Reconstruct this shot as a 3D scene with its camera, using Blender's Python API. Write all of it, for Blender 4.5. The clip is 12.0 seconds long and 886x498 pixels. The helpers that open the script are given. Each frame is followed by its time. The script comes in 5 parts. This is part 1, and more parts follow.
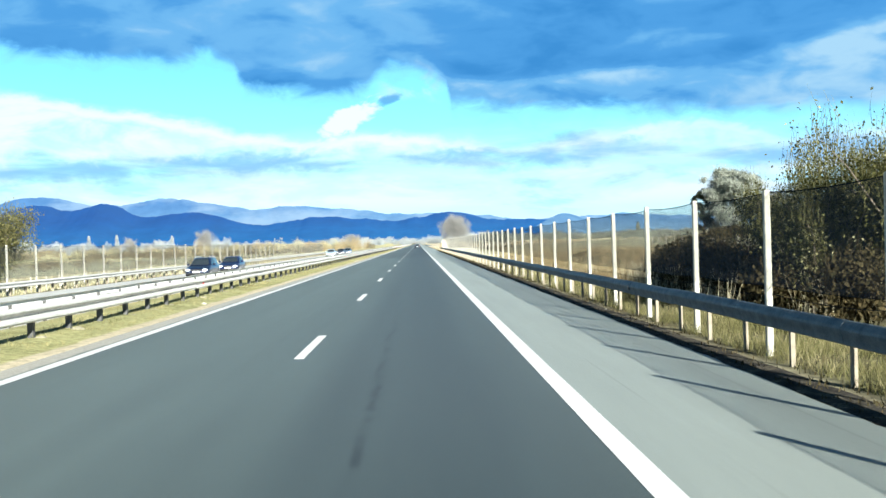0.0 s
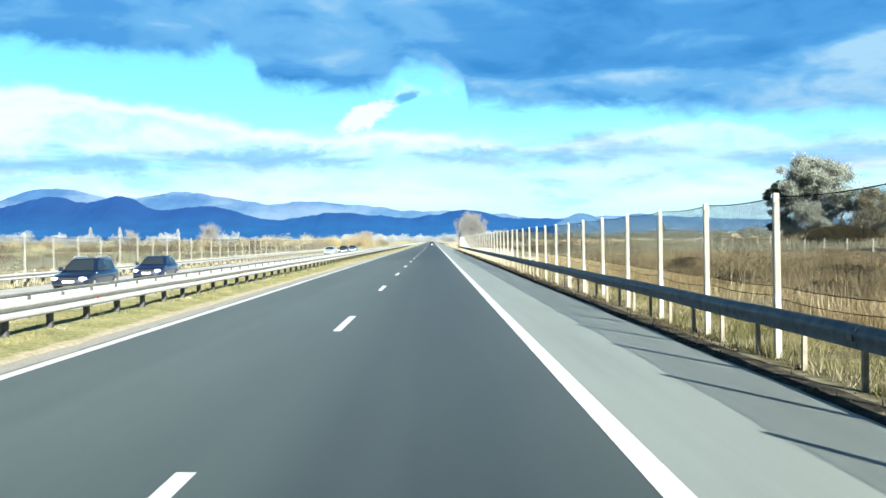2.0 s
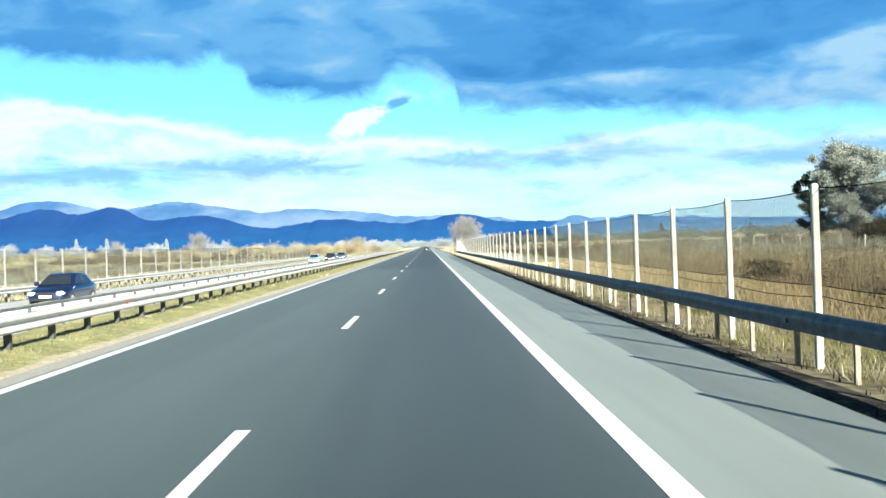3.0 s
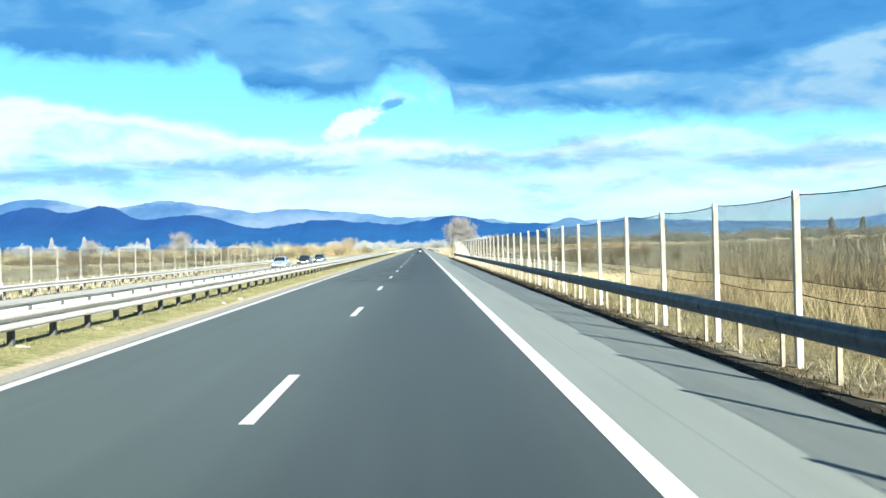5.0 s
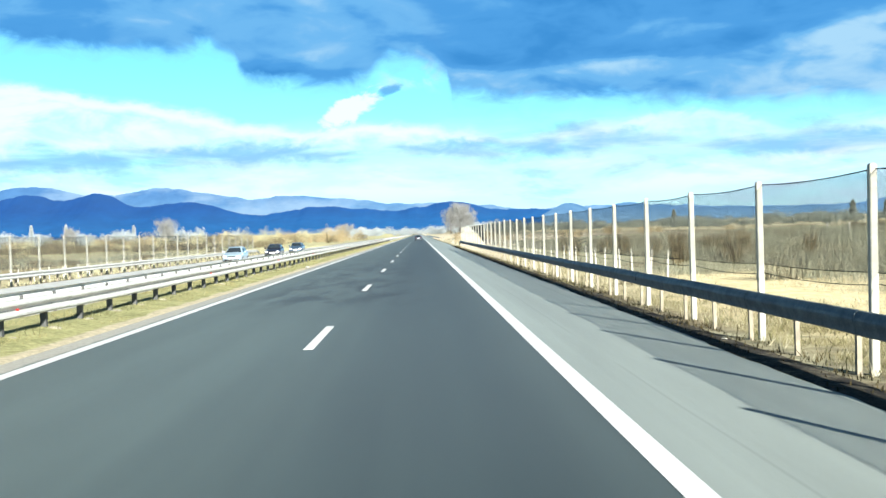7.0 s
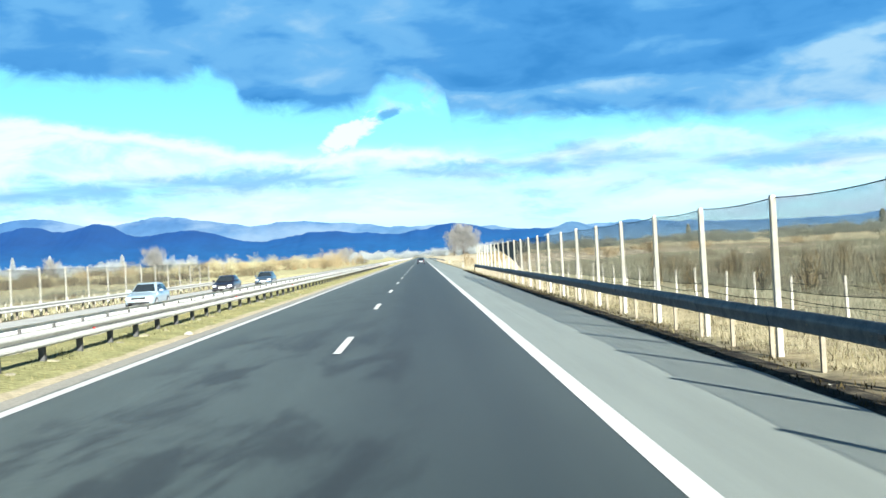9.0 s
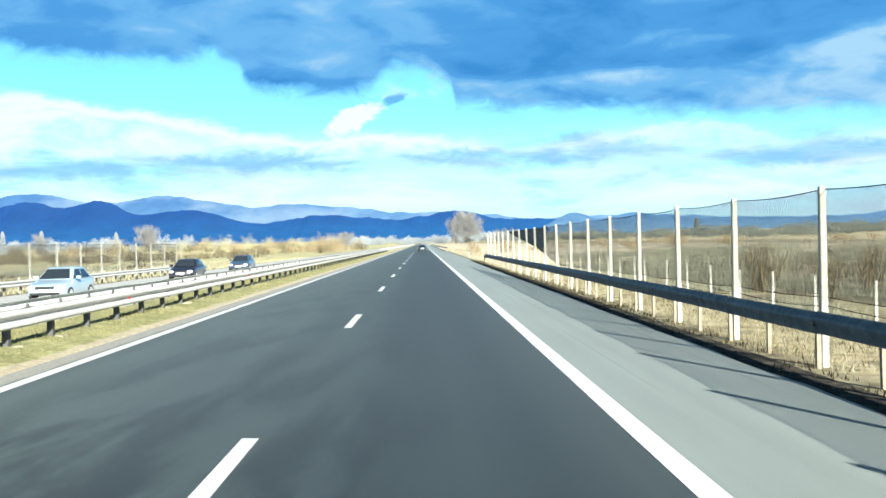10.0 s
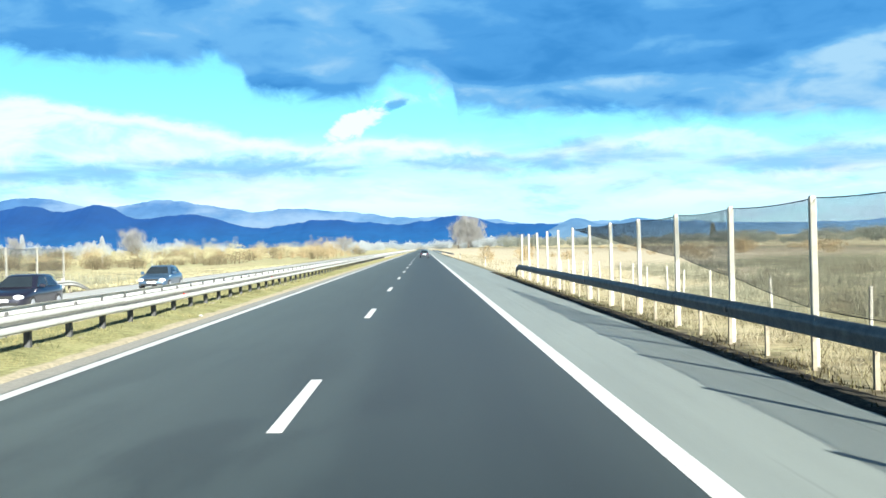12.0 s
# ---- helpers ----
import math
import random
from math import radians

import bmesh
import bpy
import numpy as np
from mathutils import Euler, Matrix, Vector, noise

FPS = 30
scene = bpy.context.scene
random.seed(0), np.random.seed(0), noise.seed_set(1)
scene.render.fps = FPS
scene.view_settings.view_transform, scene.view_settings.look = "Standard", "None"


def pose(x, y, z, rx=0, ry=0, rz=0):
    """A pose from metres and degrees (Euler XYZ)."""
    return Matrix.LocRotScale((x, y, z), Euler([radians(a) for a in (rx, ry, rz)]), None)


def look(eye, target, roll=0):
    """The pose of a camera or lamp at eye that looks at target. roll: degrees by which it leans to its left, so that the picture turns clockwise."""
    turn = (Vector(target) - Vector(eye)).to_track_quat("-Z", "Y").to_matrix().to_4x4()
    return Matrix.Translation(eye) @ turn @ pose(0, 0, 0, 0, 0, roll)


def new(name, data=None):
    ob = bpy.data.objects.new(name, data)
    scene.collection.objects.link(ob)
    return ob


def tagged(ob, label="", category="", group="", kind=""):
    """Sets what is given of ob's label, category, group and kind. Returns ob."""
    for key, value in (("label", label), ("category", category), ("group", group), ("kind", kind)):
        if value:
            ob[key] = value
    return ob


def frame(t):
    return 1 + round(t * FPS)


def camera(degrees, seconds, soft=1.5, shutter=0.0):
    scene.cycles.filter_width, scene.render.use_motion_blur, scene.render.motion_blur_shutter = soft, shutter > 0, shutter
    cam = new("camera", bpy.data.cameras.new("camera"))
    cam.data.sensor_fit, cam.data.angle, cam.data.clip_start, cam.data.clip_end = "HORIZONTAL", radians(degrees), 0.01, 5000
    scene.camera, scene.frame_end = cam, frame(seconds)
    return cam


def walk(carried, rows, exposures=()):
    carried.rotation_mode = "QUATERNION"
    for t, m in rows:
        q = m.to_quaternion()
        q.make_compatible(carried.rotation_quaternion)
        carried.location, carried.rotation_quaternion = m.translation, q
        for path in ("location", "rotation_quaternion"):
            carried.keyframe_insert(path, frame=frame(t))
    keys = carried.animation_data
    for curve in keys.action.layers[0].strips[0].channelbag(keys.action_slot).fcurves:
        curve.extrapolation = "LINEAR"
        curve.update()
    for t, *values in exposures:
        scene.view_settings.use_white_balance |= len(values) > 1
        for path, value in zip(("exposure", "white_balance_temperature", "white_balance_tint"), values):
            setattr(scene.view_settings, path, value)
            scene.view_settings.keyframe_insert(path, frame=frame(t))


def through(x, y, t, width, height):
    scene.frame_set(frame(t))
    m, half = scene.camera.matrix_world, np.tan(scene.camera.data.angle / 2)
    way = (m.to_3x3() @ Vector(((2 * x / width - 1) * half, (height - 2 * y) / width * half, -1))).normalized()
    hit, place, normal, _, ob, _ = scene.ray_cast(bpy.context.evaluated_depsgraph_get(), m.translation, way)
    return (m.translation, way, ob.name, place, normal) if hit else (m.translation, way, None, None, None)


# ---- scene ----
# The camera drives along the right lane: x right, y along the road, z up.
cam = camera(49.1, 12.0, soft=1.5)
PATH = [
    (0, pose(0.039, -0.000, 1.851, 89.605, 1.783, -1.477)),
    (0.5, pose(0.024, 6.795, 1.851, 89.328, 1.076, -1.408)),
    (1, pose(0.010, 13.765, 1.852, 89.766, 1.390, -0.841)),
    (1.5, pose(0.004, 20.483, 1.852, 89.756, 1.571, -0.890)),
    (2, pose(0.035, 27.937, 1.851, 89.509, 0.801, -0.601)),
    (2.5, pose(0.028, 34.316, 1.851, 89.838, 1.860, -0.543)),
    (3, pose(-0.010, 41.747, 1.852, 89.770, 1.995, -0.930)),
    (5, pose(-0.058, 69.426, 1.853, 89.859, 1.553, -1.324)),
    (5.5, pose(-0.065, 75.832, 1.853, 89.432, 1.335, -1.563)),
    (6, pose(-0.070, 83.292, 1.853, 89.605, 1.565, -1.291)),
    (6.5, pose(-0.080, 89.660, 1.853, 89.289, 1.893, -1.515)),
    (8.5, pose(-0.183, 117.277, 1.856, 88.878, 1.388, -0.943)),
    (9, pose(-0.189, 124.581, 1.856, 90.350, 3.262, -1.300)),
    (9.5, pose(-0.242, 131.036, 1.857, 89.487, 1.350, -1.438)),
    (10, pose(-0.265, 138.348, 1.857, 89.606, 1.522, -1.233)),
    (10.5, pose(-0.287, 144.888, 1.858, 89.894, 1.754, -1.011)),
    (11, pose(-0.318, 152.184, 1.858, 89.827, 1.789, -0.853)),
    (11.5, pose(-0.336, 158.697, 1.859, 90.169, 1.974, -0.885)),
    (12, pose(-0.401, 165.883, 1.860, 89.916, 1.377, -1.157)),
]
walk(cam, PATH, exposures=[(0.0, 2.0, 6350.0, 4.5), (12.0, 2.0, 6350.0, 4.5)])

# ---------------------------------------------------------------- light
SUN_WAY = Vector((-2.38, 5.92, -2.61)).normalized()   # the way the sunlight travels
sun_data = bpy.data.lights.new("sun", "SUN")
sun_data.energy, sun_data.angle, sun_data.color = 5.0, radians(0.55), (1.0, 0.97, 0.90)
sun = new("sun", sun_data)
sun.matrix_world = look((0, 0, 60), Vector((0, 0, 60)) + SUN_WAY)


class Nodes:
    """Short hand for building node trees."""

    def __init__(self, tree):
        self.t = tree

    def put(self, kind, **given):
        n = self.t.nodes.new(kind)
        for k, v in given.items():
            n.inputs[k].default_value = v
        return n

    def plug(self, value, socket):
        if isinstance(value, bpy.types.NodeSocket):
            self.t.links.new(value, socket)
        else:
            socket.default_value = value

    def math(self, op, a, b=0.0, c=0.0, clamp=False):
        n = self.t.nodes.new("ShaderNodeMath")
        n.operation, n.use_clamp = op, clamp
        for v, s in zip((a, b, c), n.inputs):
            self.plug(v, s)
        return n.outputs[0]

    def smooth(self, v, lo, hi, a=0.0, b=1.0):
        n = self.t.nodes.new("ShaderNodeMapRange")
        n.interpolation_type = "SMOOTHSTEP"
        for val, s in zip((v, lo, hi, a, b), n.inputs):
            self.plug(val, s)
        return n.outputs[0]

    def xyz(self, x, y, z=0.0):
        n = self.t.nodes.new("ShaderNodeCombineXYZ")
        for v, s in zip((x, y, z), n.inputs):
            self.plug(v, s)
        return n.outputs[0]

    def split(self, v):
        n = self.t.nodes.new("ShaderNodeSeparateXYZ")
        self.plug(v, n.inputs[0])
        return n.outputs

    def noise(self, vec, scale, detail=4.0, rough=0.55, warp=0.0):
        n = self.t.nodes.new("ShaderNodeTexNoise")
        self.plug(vec, n.inputs["Vector"])
        n.inputs["Scale"].default_value, n.inputs["Detail"].default_value = scale, detail
        n.inputs["Roughness"].default_value, n.inputs["Distortion"].default_value = rough, warp
        return n.outputs["Fac"]

    def ramp(self, v, stops, smooth=False):
        n = self.t.nodes.new("ShaderNodeValToRGB")
        self.plug(v, n.inputs[0])
        n.color_ramp.interpolation = "EASE" if smooth else "LINEAR"
        e = n.color_ramp.elements
        while len(e) < len(stops):
            e.new(0.5)
        for el, (pos, col) in zip(e, stops):
            el.position = pos
            el.color = (*col, 1) if isinstance(col, tuple) else (col, col, col, 1)
        return n.outputs[0]

    def mix(self, f, a, b):
        n = self.t.nodes.new("ShaderNodeMix")
        n.data_type = "RGBA"
        self.plug(f, n.inputs[0])
        for v, s in ((a, n.inputs[6]), (b, n.inputs[7])):
            self.plug((*v, 1) if isinstance(v, tuple) else v, s)
        return n.outputs[2]

    def times(self, a, b):
        n = self.t.nodes.new("ShaderNodeMix")
        n.data_type, n.blend_type = "RGBA", "MULTIPLY"
        n.inputs[0].default_value = 1.0
        for v, s in ((a, n.inputs[6]), (b, n.inputs[7])):
            self.plug((*v, 1) if isinstance(v, tuple) else v, s)
        return n.outputs[2]


def lin(r, g, b):
    """A colour from 8-bit screen values, as linear light."""
    return tuple(((c / 255 + 0.055) / 1.055) ** 2.4 if c > 10 else c / 3294.6 for c in (r, g, b))


def build_sky():
    """Nishita sky with layered clouds: a dark bank above, a clear gap, bright streaks below it and haze at the horizon."""
    world = bpy.data.worlds.new("sky")
    scene.world = world
    world.use_nodes = True
    t = world.node_tree
    t.nodes.clear()
    k = Nodes(t)
    way = t.nodes.new("ShaderNodeTexCoord").outputs["Generated"]
    x, y, z = k.split(way)
    az = k.math("ARCTAN2", x, y)
    el = k.math("ARCSINE", z)
    sky = t.nodes.new("ShaderNodeTexSky")
    sky.sky_type, sky.sun_disc = "NISHITA", False
    sky.sun_elevation, sky.sun_rotation = radians(22.3), math.atan2(2.38, -5.92)
    sky.air_density, sky.dust_density, sky.ozone_density = 1.0, 0.6, 1.5
    clear = k.times(sky.outputs[0], (0.062, 0.095, 0.105))
    flat = k.xyz(az, k.math("MULTIPLY", el, 2.4))
    thin = k.xyz(az, k.math("MULTIPLY", el, 5.0))
    # the clear gap: cyan, paler towards the horizon
    gap = k.ramp(k.math("MULTIPLY", el, 2.0), [(0.0, lin(206, 244, 255)), (0.13, lin(184, 240, 255)), (0.24, lin(126, 228, 255)), (0.38, lin(104, 218, 255)), (0.7, lin(60, 150, 235)), (1.0, lin(40, 110, 215))])
    col = k.mix(0.22, k.times(gap, (0.25, 0.25, 0.25)), clear)
    u = k.math("MULTIPLY_ADD", az, 0.8, 0.5)
    h = k.math("MULTIPLY", el, 4.0)
    wob = k.math("SUBTRACT", k.noise(flat, 14.0, 5.0, 0.6), 0.5)
    curl = k.math("SUBTRACT", k.noise(k.xyz(az, k.math("MULTIPLY", el, 1.6)), 26.0, 4.0, 0.6, 0.5), 0.5)
    white, grey = tuple(c * 0.27 for c in lin(250, 254, 255)), tuple(c / 4 for c in lin(142, 202, 244))
    # haze and thin white sheets low down
    n1 = k.noise(thin, 7.0, 6.0, 0.6, 0.3)
    sheet = k.math("MULTIPLY", k.smooth(n1, 0.38, 0.62), k.smooth(el, 0.13, 0.075))
    col = k.mix(k.math("MULTIPLY", sheet, 0.72), col, tuple(c / 4 for c in lin(226, 245, 255)))
    # the long white cloud: a sharp upper rim and a soft underside
    rim = k.ramp(u, [(0.05, 0.58), (0.182, 0.604), (0.221, 0.595), (0.262, 0.56), (0.317, 0.514), (0.361, 0.464), (0.42, 0.44), (0.457, 0.46), (0.503, 0.452), (0.531, 0.414), (0.60, 0.39), (0.66, 0.42), (0.705, 0.475), (0.75, 0.45), (0.80, 0.37), (0.9, 0.40)], True)
    under = k.ramp(u, [(0.05, 0.37), (0.24, 0.362), (0.304, 0.375), (0.357, 0.39), (0.503, 0.378), (0.587, 0.35), (0.66, 0.36), (0.72, 0.38), (0.80, 0.31), (0.9, 0.31)], True)
    above = k.math("SUBTRACT", rim, k.math("MULTIPLY_ADD", wob, 0.10, k.math("MULTIPLY_ADD", curl, 0.05, h)))
    below = k.math("SUBTRACT", k.math("MULTIPLY_ADD", curl, 0.16, k.math("MULTIPLY_ADD", wob, 0.10, h)), under)
    body = k.math("MULTIPLY", k.smooth(above, -0.02, 0.035), k.smooth(below, -0.06, 0.05))
    fleece = k.smooth(k.math("ADD", k.noise(flat, 11.0, 5.0, 0.62, 0.5), k.smooth(below, 0.15, 0.0, 0.0, 0.05)), 0.34, 0.66, 0.22, 0.95)
    crest = k.math("MULTIPLY", k.smooth(above, -0.012, 0.018), k.smooth(above, 0.09, 0.03))
    cloud = k.math("MULTIPLY", body, k.math("MAXIMUM", fleece, k.math("MULTIPLY", crest, 0.95)))
    cloud = k.math("MULTIPLY", cloud, k.smooth(u, 0.76, 0.58, 0.50, 0.95))
    col = k.mix(cloud, col, white)
    # flat grey-blue layers under it, and white ones lower still
    n2 = k.noise(k.xyz(k.math("ADD", az, 3.1), k.math("MULTIPLY", el, 5.0)), 6.0, 5.0, 0.55, 0.3)
    mid_l = k.ramp(u, [(0.05, 0.325), (0.24, 0.318), (0.304, 0.328), (0.37, 0.342), (0.484, 0.345), (0.56, 0.35), (0.614, 0.356), (0.70, 0.34), (0.757, 0.316), (0.9, 0.30)], True)
    off = k.math("ABSOLUTE", k.math("SUBTRACT", k.math("MULTIPLY_ADD", curl, 0.12, k.math("MULTIPLY_ADD", wob, 0.12, h)), mid_l))
    thick = k.ramp(u, [(0.05, 0.04), (0.18, 0.045), (0.30, 0.032), (0.45, 0.025), (0.53, 0.012), (0.57, 0.035), (0.62, 0.052), (0.66, 0.03), (0.74, 0.05), (0.86, 0.045)], True)
    layer = k.math("MULTIPLY", k.smooth(k.math("SUBTRACT", off, thick), 0.045, -0.03), k.smooth(n2, 0.34, 0.58))
    col = k.mix(k.math("MULTIPLY", layer, 0.85), col, grey)
    n3 = k.noise(k.xyz(k.math("ADD", az, 5.7), k.math("MULTIPLY", el, 4.0)), 8.0, 5.0, 0.58, 0.3)
    low = k.math("MULTIPLY", k.smooth(n3, 0.46, 0.62), k.math("MULTIPLY", k.smooth(h, 0.10, 0.19), k.smooth(h, 0.31, 0.25)))
    col = k.mix(k.math("MULTIPLY", low, 0.6), col, white)
    dim = k.math("MULTIPLY", k.smooth(n3, 0.47, 0.36), k.math("MULTIPLY", k.smooth(h, 0.08, 0.16), k.smooth(h, 0.30, 0.24)))
    col = k.mix(k.math("MULTIPLY", dim, 0.42), col, grey)
    # a small bright puff that stands above the streak
    ahead = k.smooth(y, 0.0, 0.4)
    dx = k.math("DIVIDE", k.math("ADD", az, k.math("MULTIPLY_ADD", el, -1.3, 0.2325)), 0.021)
    dz = k.math("DIVIDE", k.math("SUBTRACT", el, 0.130), 0.023)
    rad = k.math("ADD", k.math("ADD", k.math("POWER", dx, 2.0), k.math("POWER", dz, 2.0)), k.math("MULTIPLY_ADD", wob, 3.0, k.math("MULTIPLY", curl, 5.0)))
    col = k.mix(k.math("MULTIPLY", k.math("MULTIPLY", k.smooth(rad, 1.25, 0.35), ahead), 0.9), col, white)
    # torn wisps in the notch of the bank
    wx = k.math("MULTIPLY", k.smooth(u, 0.465, 0.485), k.smooth(u, 0.535, 0.515))
    wisp = k.math("MULTIPLY", k.math("MULTIPLY", wx, k.smooth(k.math("MULTIPLY_ADD", curl, 0.1, h), 0.57, 0.63)), k.smooth(k.noise(k.xyz(k.math("MULTIPLY_ADD", el, 0.8, az), el), 20.0, 4.0, 0.6, 0.6), 0.40, 0.62))
    col = k.mix(k.math("MULTIPLY", wisp, 0.75), col, tuple(c / 4 for c in lin(214, 242, 255)))
    # the air itself is deep in blue
    col = k.times(col, (1.0, 1.0, 1.14))
    # the bank of cloud, whose lower edge steps up and down along the horizon
    edge = k.ramp(u, [(0.05, 0.75), (0.183, 0.769), (0.222, 0.753), (0.306, 0.751), (0.325, 0.756), (0.334, 0.772), (0.350, 0.748), (0.357, 0.715), (0.361, 0.645), (0.394, 0.621), (0.43, 0.616), (0.462, 0.626), (0.469, 0.67), (0.479, 0.71), (0.500, 0.722), (0.512, 0.69), (0.527, 0.65), (0.531, 0.567), (0.569, 0.535), (0.624, 0.534), (0.67, 0.542), (0.692, 0.503), (0.749, 0.481), (0.799, 0.478), (0.866, 0.462), (0.95, 0.47)])
    over = k.math("SUBTRACT", k.math("ADD", h, k.math("ADD", k.math("MULTIPLY", curl, 0.11), k.math("MULTIPLY", wob, 0.05))), edge)
    bank = k.smooth(over, -0.022, 0.04)
    veil = k.smooth(k.math("MULTIPLY_ADD", curl, 0.10, over), -0.075, 0.0)
    # inside it a darker roll lies over a lighter, lumpy one
    roll = k.ramp(u, [(0.05, 0.66), (0.30, 0.70), (0.36, 0.63), (0.47, 0.66), (0.505, 0.76), (0.528, 0.677), (0.579, 0.649), (0.625, 0.665), (0.737, 0.684), (0.779, 0.705), (0.821, 0.735), (0.867, 0.773), (0.95, 0.82)])
    upper = k.smooth(k.math("SUBTRACT", k.math("MULTIPLY_ADD", wob, 0.06, h), roll), -0.025, 0.025)
    n4 = k.math("SUBTRACT", k.noise(k.xyz(az, k.math("MULTIPLY", el, 2.2)), 5.5, 4.0, 0.5, 0.5), 0.5)
    n5 = k.math("SUBTRACT", k.noise(k.xyz(k.math("ADD", az, 7.0), k.math("MULTIPLY", el, 2.6)), 13.0, 4.0, 0.5, 0.4), 0.5)
    lump = k.math("ADD", k.math("MULTIPLY", n4, 1.0), k.math("MULTIPLY_ADD", curl, 0.15, k.math("MULTIPLY", n5, 1.1)))
    broad = k.ramp(u, [(0.0, 0.46), (0.2, 0.44), (0.30, 0.46), (0.37, 0.46), (0.44, 0.60), (0.48, 0.56), (0.53, 0.36), (0.62, 0.30), (0.72, 0.30), (0.80, 0.34), (0.86, 0.38), (1.0, 0.4)], True)
    light = k.math("MULTIPLY", k.smooth(u, 0.47, 0.53), k.math("SUBTRACT", 1.0, upper))
    tone = k.math("ADD", k.math("ADD", broad, k.math("MULTIPLY", light, 0.29)), k.math("MULTIPLY", lump, k.math("MULTIPLY_ADD", light, 0.30, 0.75)))
    belly = k.math("MULTIPLY", k.math("MULTIPLY", k.smooth(u, 0.35, 0.38), k.smooth(u, 0.475, 0.44)), k.smooth(h, 0.74, 0.66))
    tone = k.math("MULTIPLY_ADD", belly, -0.25, tone)
    base = k.math("MULTIPLY", k.math("MULTIPLY", k.smooth(u, 0.48, 0.54), k.smooth(u, 0.80, 0.70)), k.math("MULTIPLY", upper, k.smooth(k.math("SUBTRACT", h, roll), 0.11, 0.02)))
    tone = k.math("MULTIPLY_ADD", base, -0.14, tone)
    dark = k.ramp(tone, [(0.10, lin(64, 141, 213)), (0.34, lin(84, 159, 228)), (0.55, lin(116, 184, 241)), (0.85, lin(178, 219, 250))], True)
    # the unseen sky overhead and behind is darkened to cut fill light
    dark = k.times(dark, k.ramp(el, [(0.27, (1.0, 1.0, 1.0)), (0.5, (0.26, 0.26, 0.26)), (1.0, (0.13, 0.13, 0.13))]))
    col = k.mix(k.math("MULTIPLY", veil, 0.35), col, tuple(c / 4 for c in lin(150, 215, 250)))
    high = k.math("MULTIPLY_ADD", k.smooth(el, 0.45, 0.8), -0.10, 1.0)
    col = k.mix(k.math("MULTIPLY", bank, k.math("MULTIPLY", high, 0.97)), col, k.times(dark, (0.25, 0.25, 0.25)))
    # a small dark shred in the gap
    sx = k.math("DIVIDE", k.math("ADD", az, k.math("MULTIPLY_ADD", el, -1.2, 0.203)), 0.0105)
    sz = k.math("DIVIDE", k.math("SUBTRACT", el, 0.1475), 0.0075)
    sr = k.math("ADD", k.math("ADD", k.math("POWER", sx, 2.0), k.math("POWER", sz, 2.0)), k.math("MULTIPLY_ADD", k.noise(flat, 50.0, 3.0), 2.4, -1.2))
    col = k.mix(k.math("MULTIPLY", k.math("MULTIPLY", k.smooth(sr, 1.3, 0.2), ahead), 0.8), col, tuple(c / 4 for c in lin(96, 170, 228)))
    bg = t.nodes.new("ShaderNodeBackground")
    k.plug(col, bg.inputs["Color"])
    out = t.nodes.new("ShaderNodeOutputWorld")
    t.links.new(bg.outputs[0], out.inputs["Surface"])


build_sky()

# ---------------------------------------------------------------- materials
def material(name, build, rough=0.8, metal=0.0, spec=0.3):
    """A principled material; build(k, pos) returns colour, or colour and height for the bump with its strength and distance."""
    m = bpy.data.materials.new(name)
    m.use_nodes = True
    t = m.node_tree
    k = Nodes(t)
    b = t.nodes["Principled BSDF"]
    b.inputs["Roughness"].default_value, b.inputs["Metallic"].default_value = rough, metal
    b.inputs["Specular IOR Level"].default_value = spec
    pos = t.nodes.new("ShaderNodeNewGeometry").outputs["Position"]
    made = build(k, pos)
    if not isinstance(made, tuple):
        made = (made,)
    k.plug(made[0], b.inputs["Base Color"])
    if len(made) > 1:
        bump = t.nodes.new("ShaderNodeBump")
        bump.inputs["Strength"].default_value, bump.inputs["Distance"].default_value = made[2], made[3]
        k.plug(made[1], bump.inputs["Height"])
        t.links.new(bump.outputs[0], b.inputs["Normal"])
    if len(made) > 4:
        k.plug(made[4], b.inputs["Roughness"])
    return m


def plain(name, col, var=0.25, scale=6.0, rough=0.7, metal=0.0, spec=0.4):
    def build(k, pos):
        n = k.noise(pos, scale, 5.0, 0.6)
        f = k.noise(pos, scale * 9, 3.0, 0.6)
        mixed = k.math("ADD", k.math("MULTIPLY", n, 0.65), k.math("MULTIPLY", f, 0.35))
        lo, hi = tuple(c * (1 - var) for c in col), tuple(min(0.95, c * (1 + var)) for c in col)
        return k.ramp(mixed, [(0.35, lo), (0.65, hi)]), f, 0.15, 0.004
    return material(name, build, rough, metal, spec)


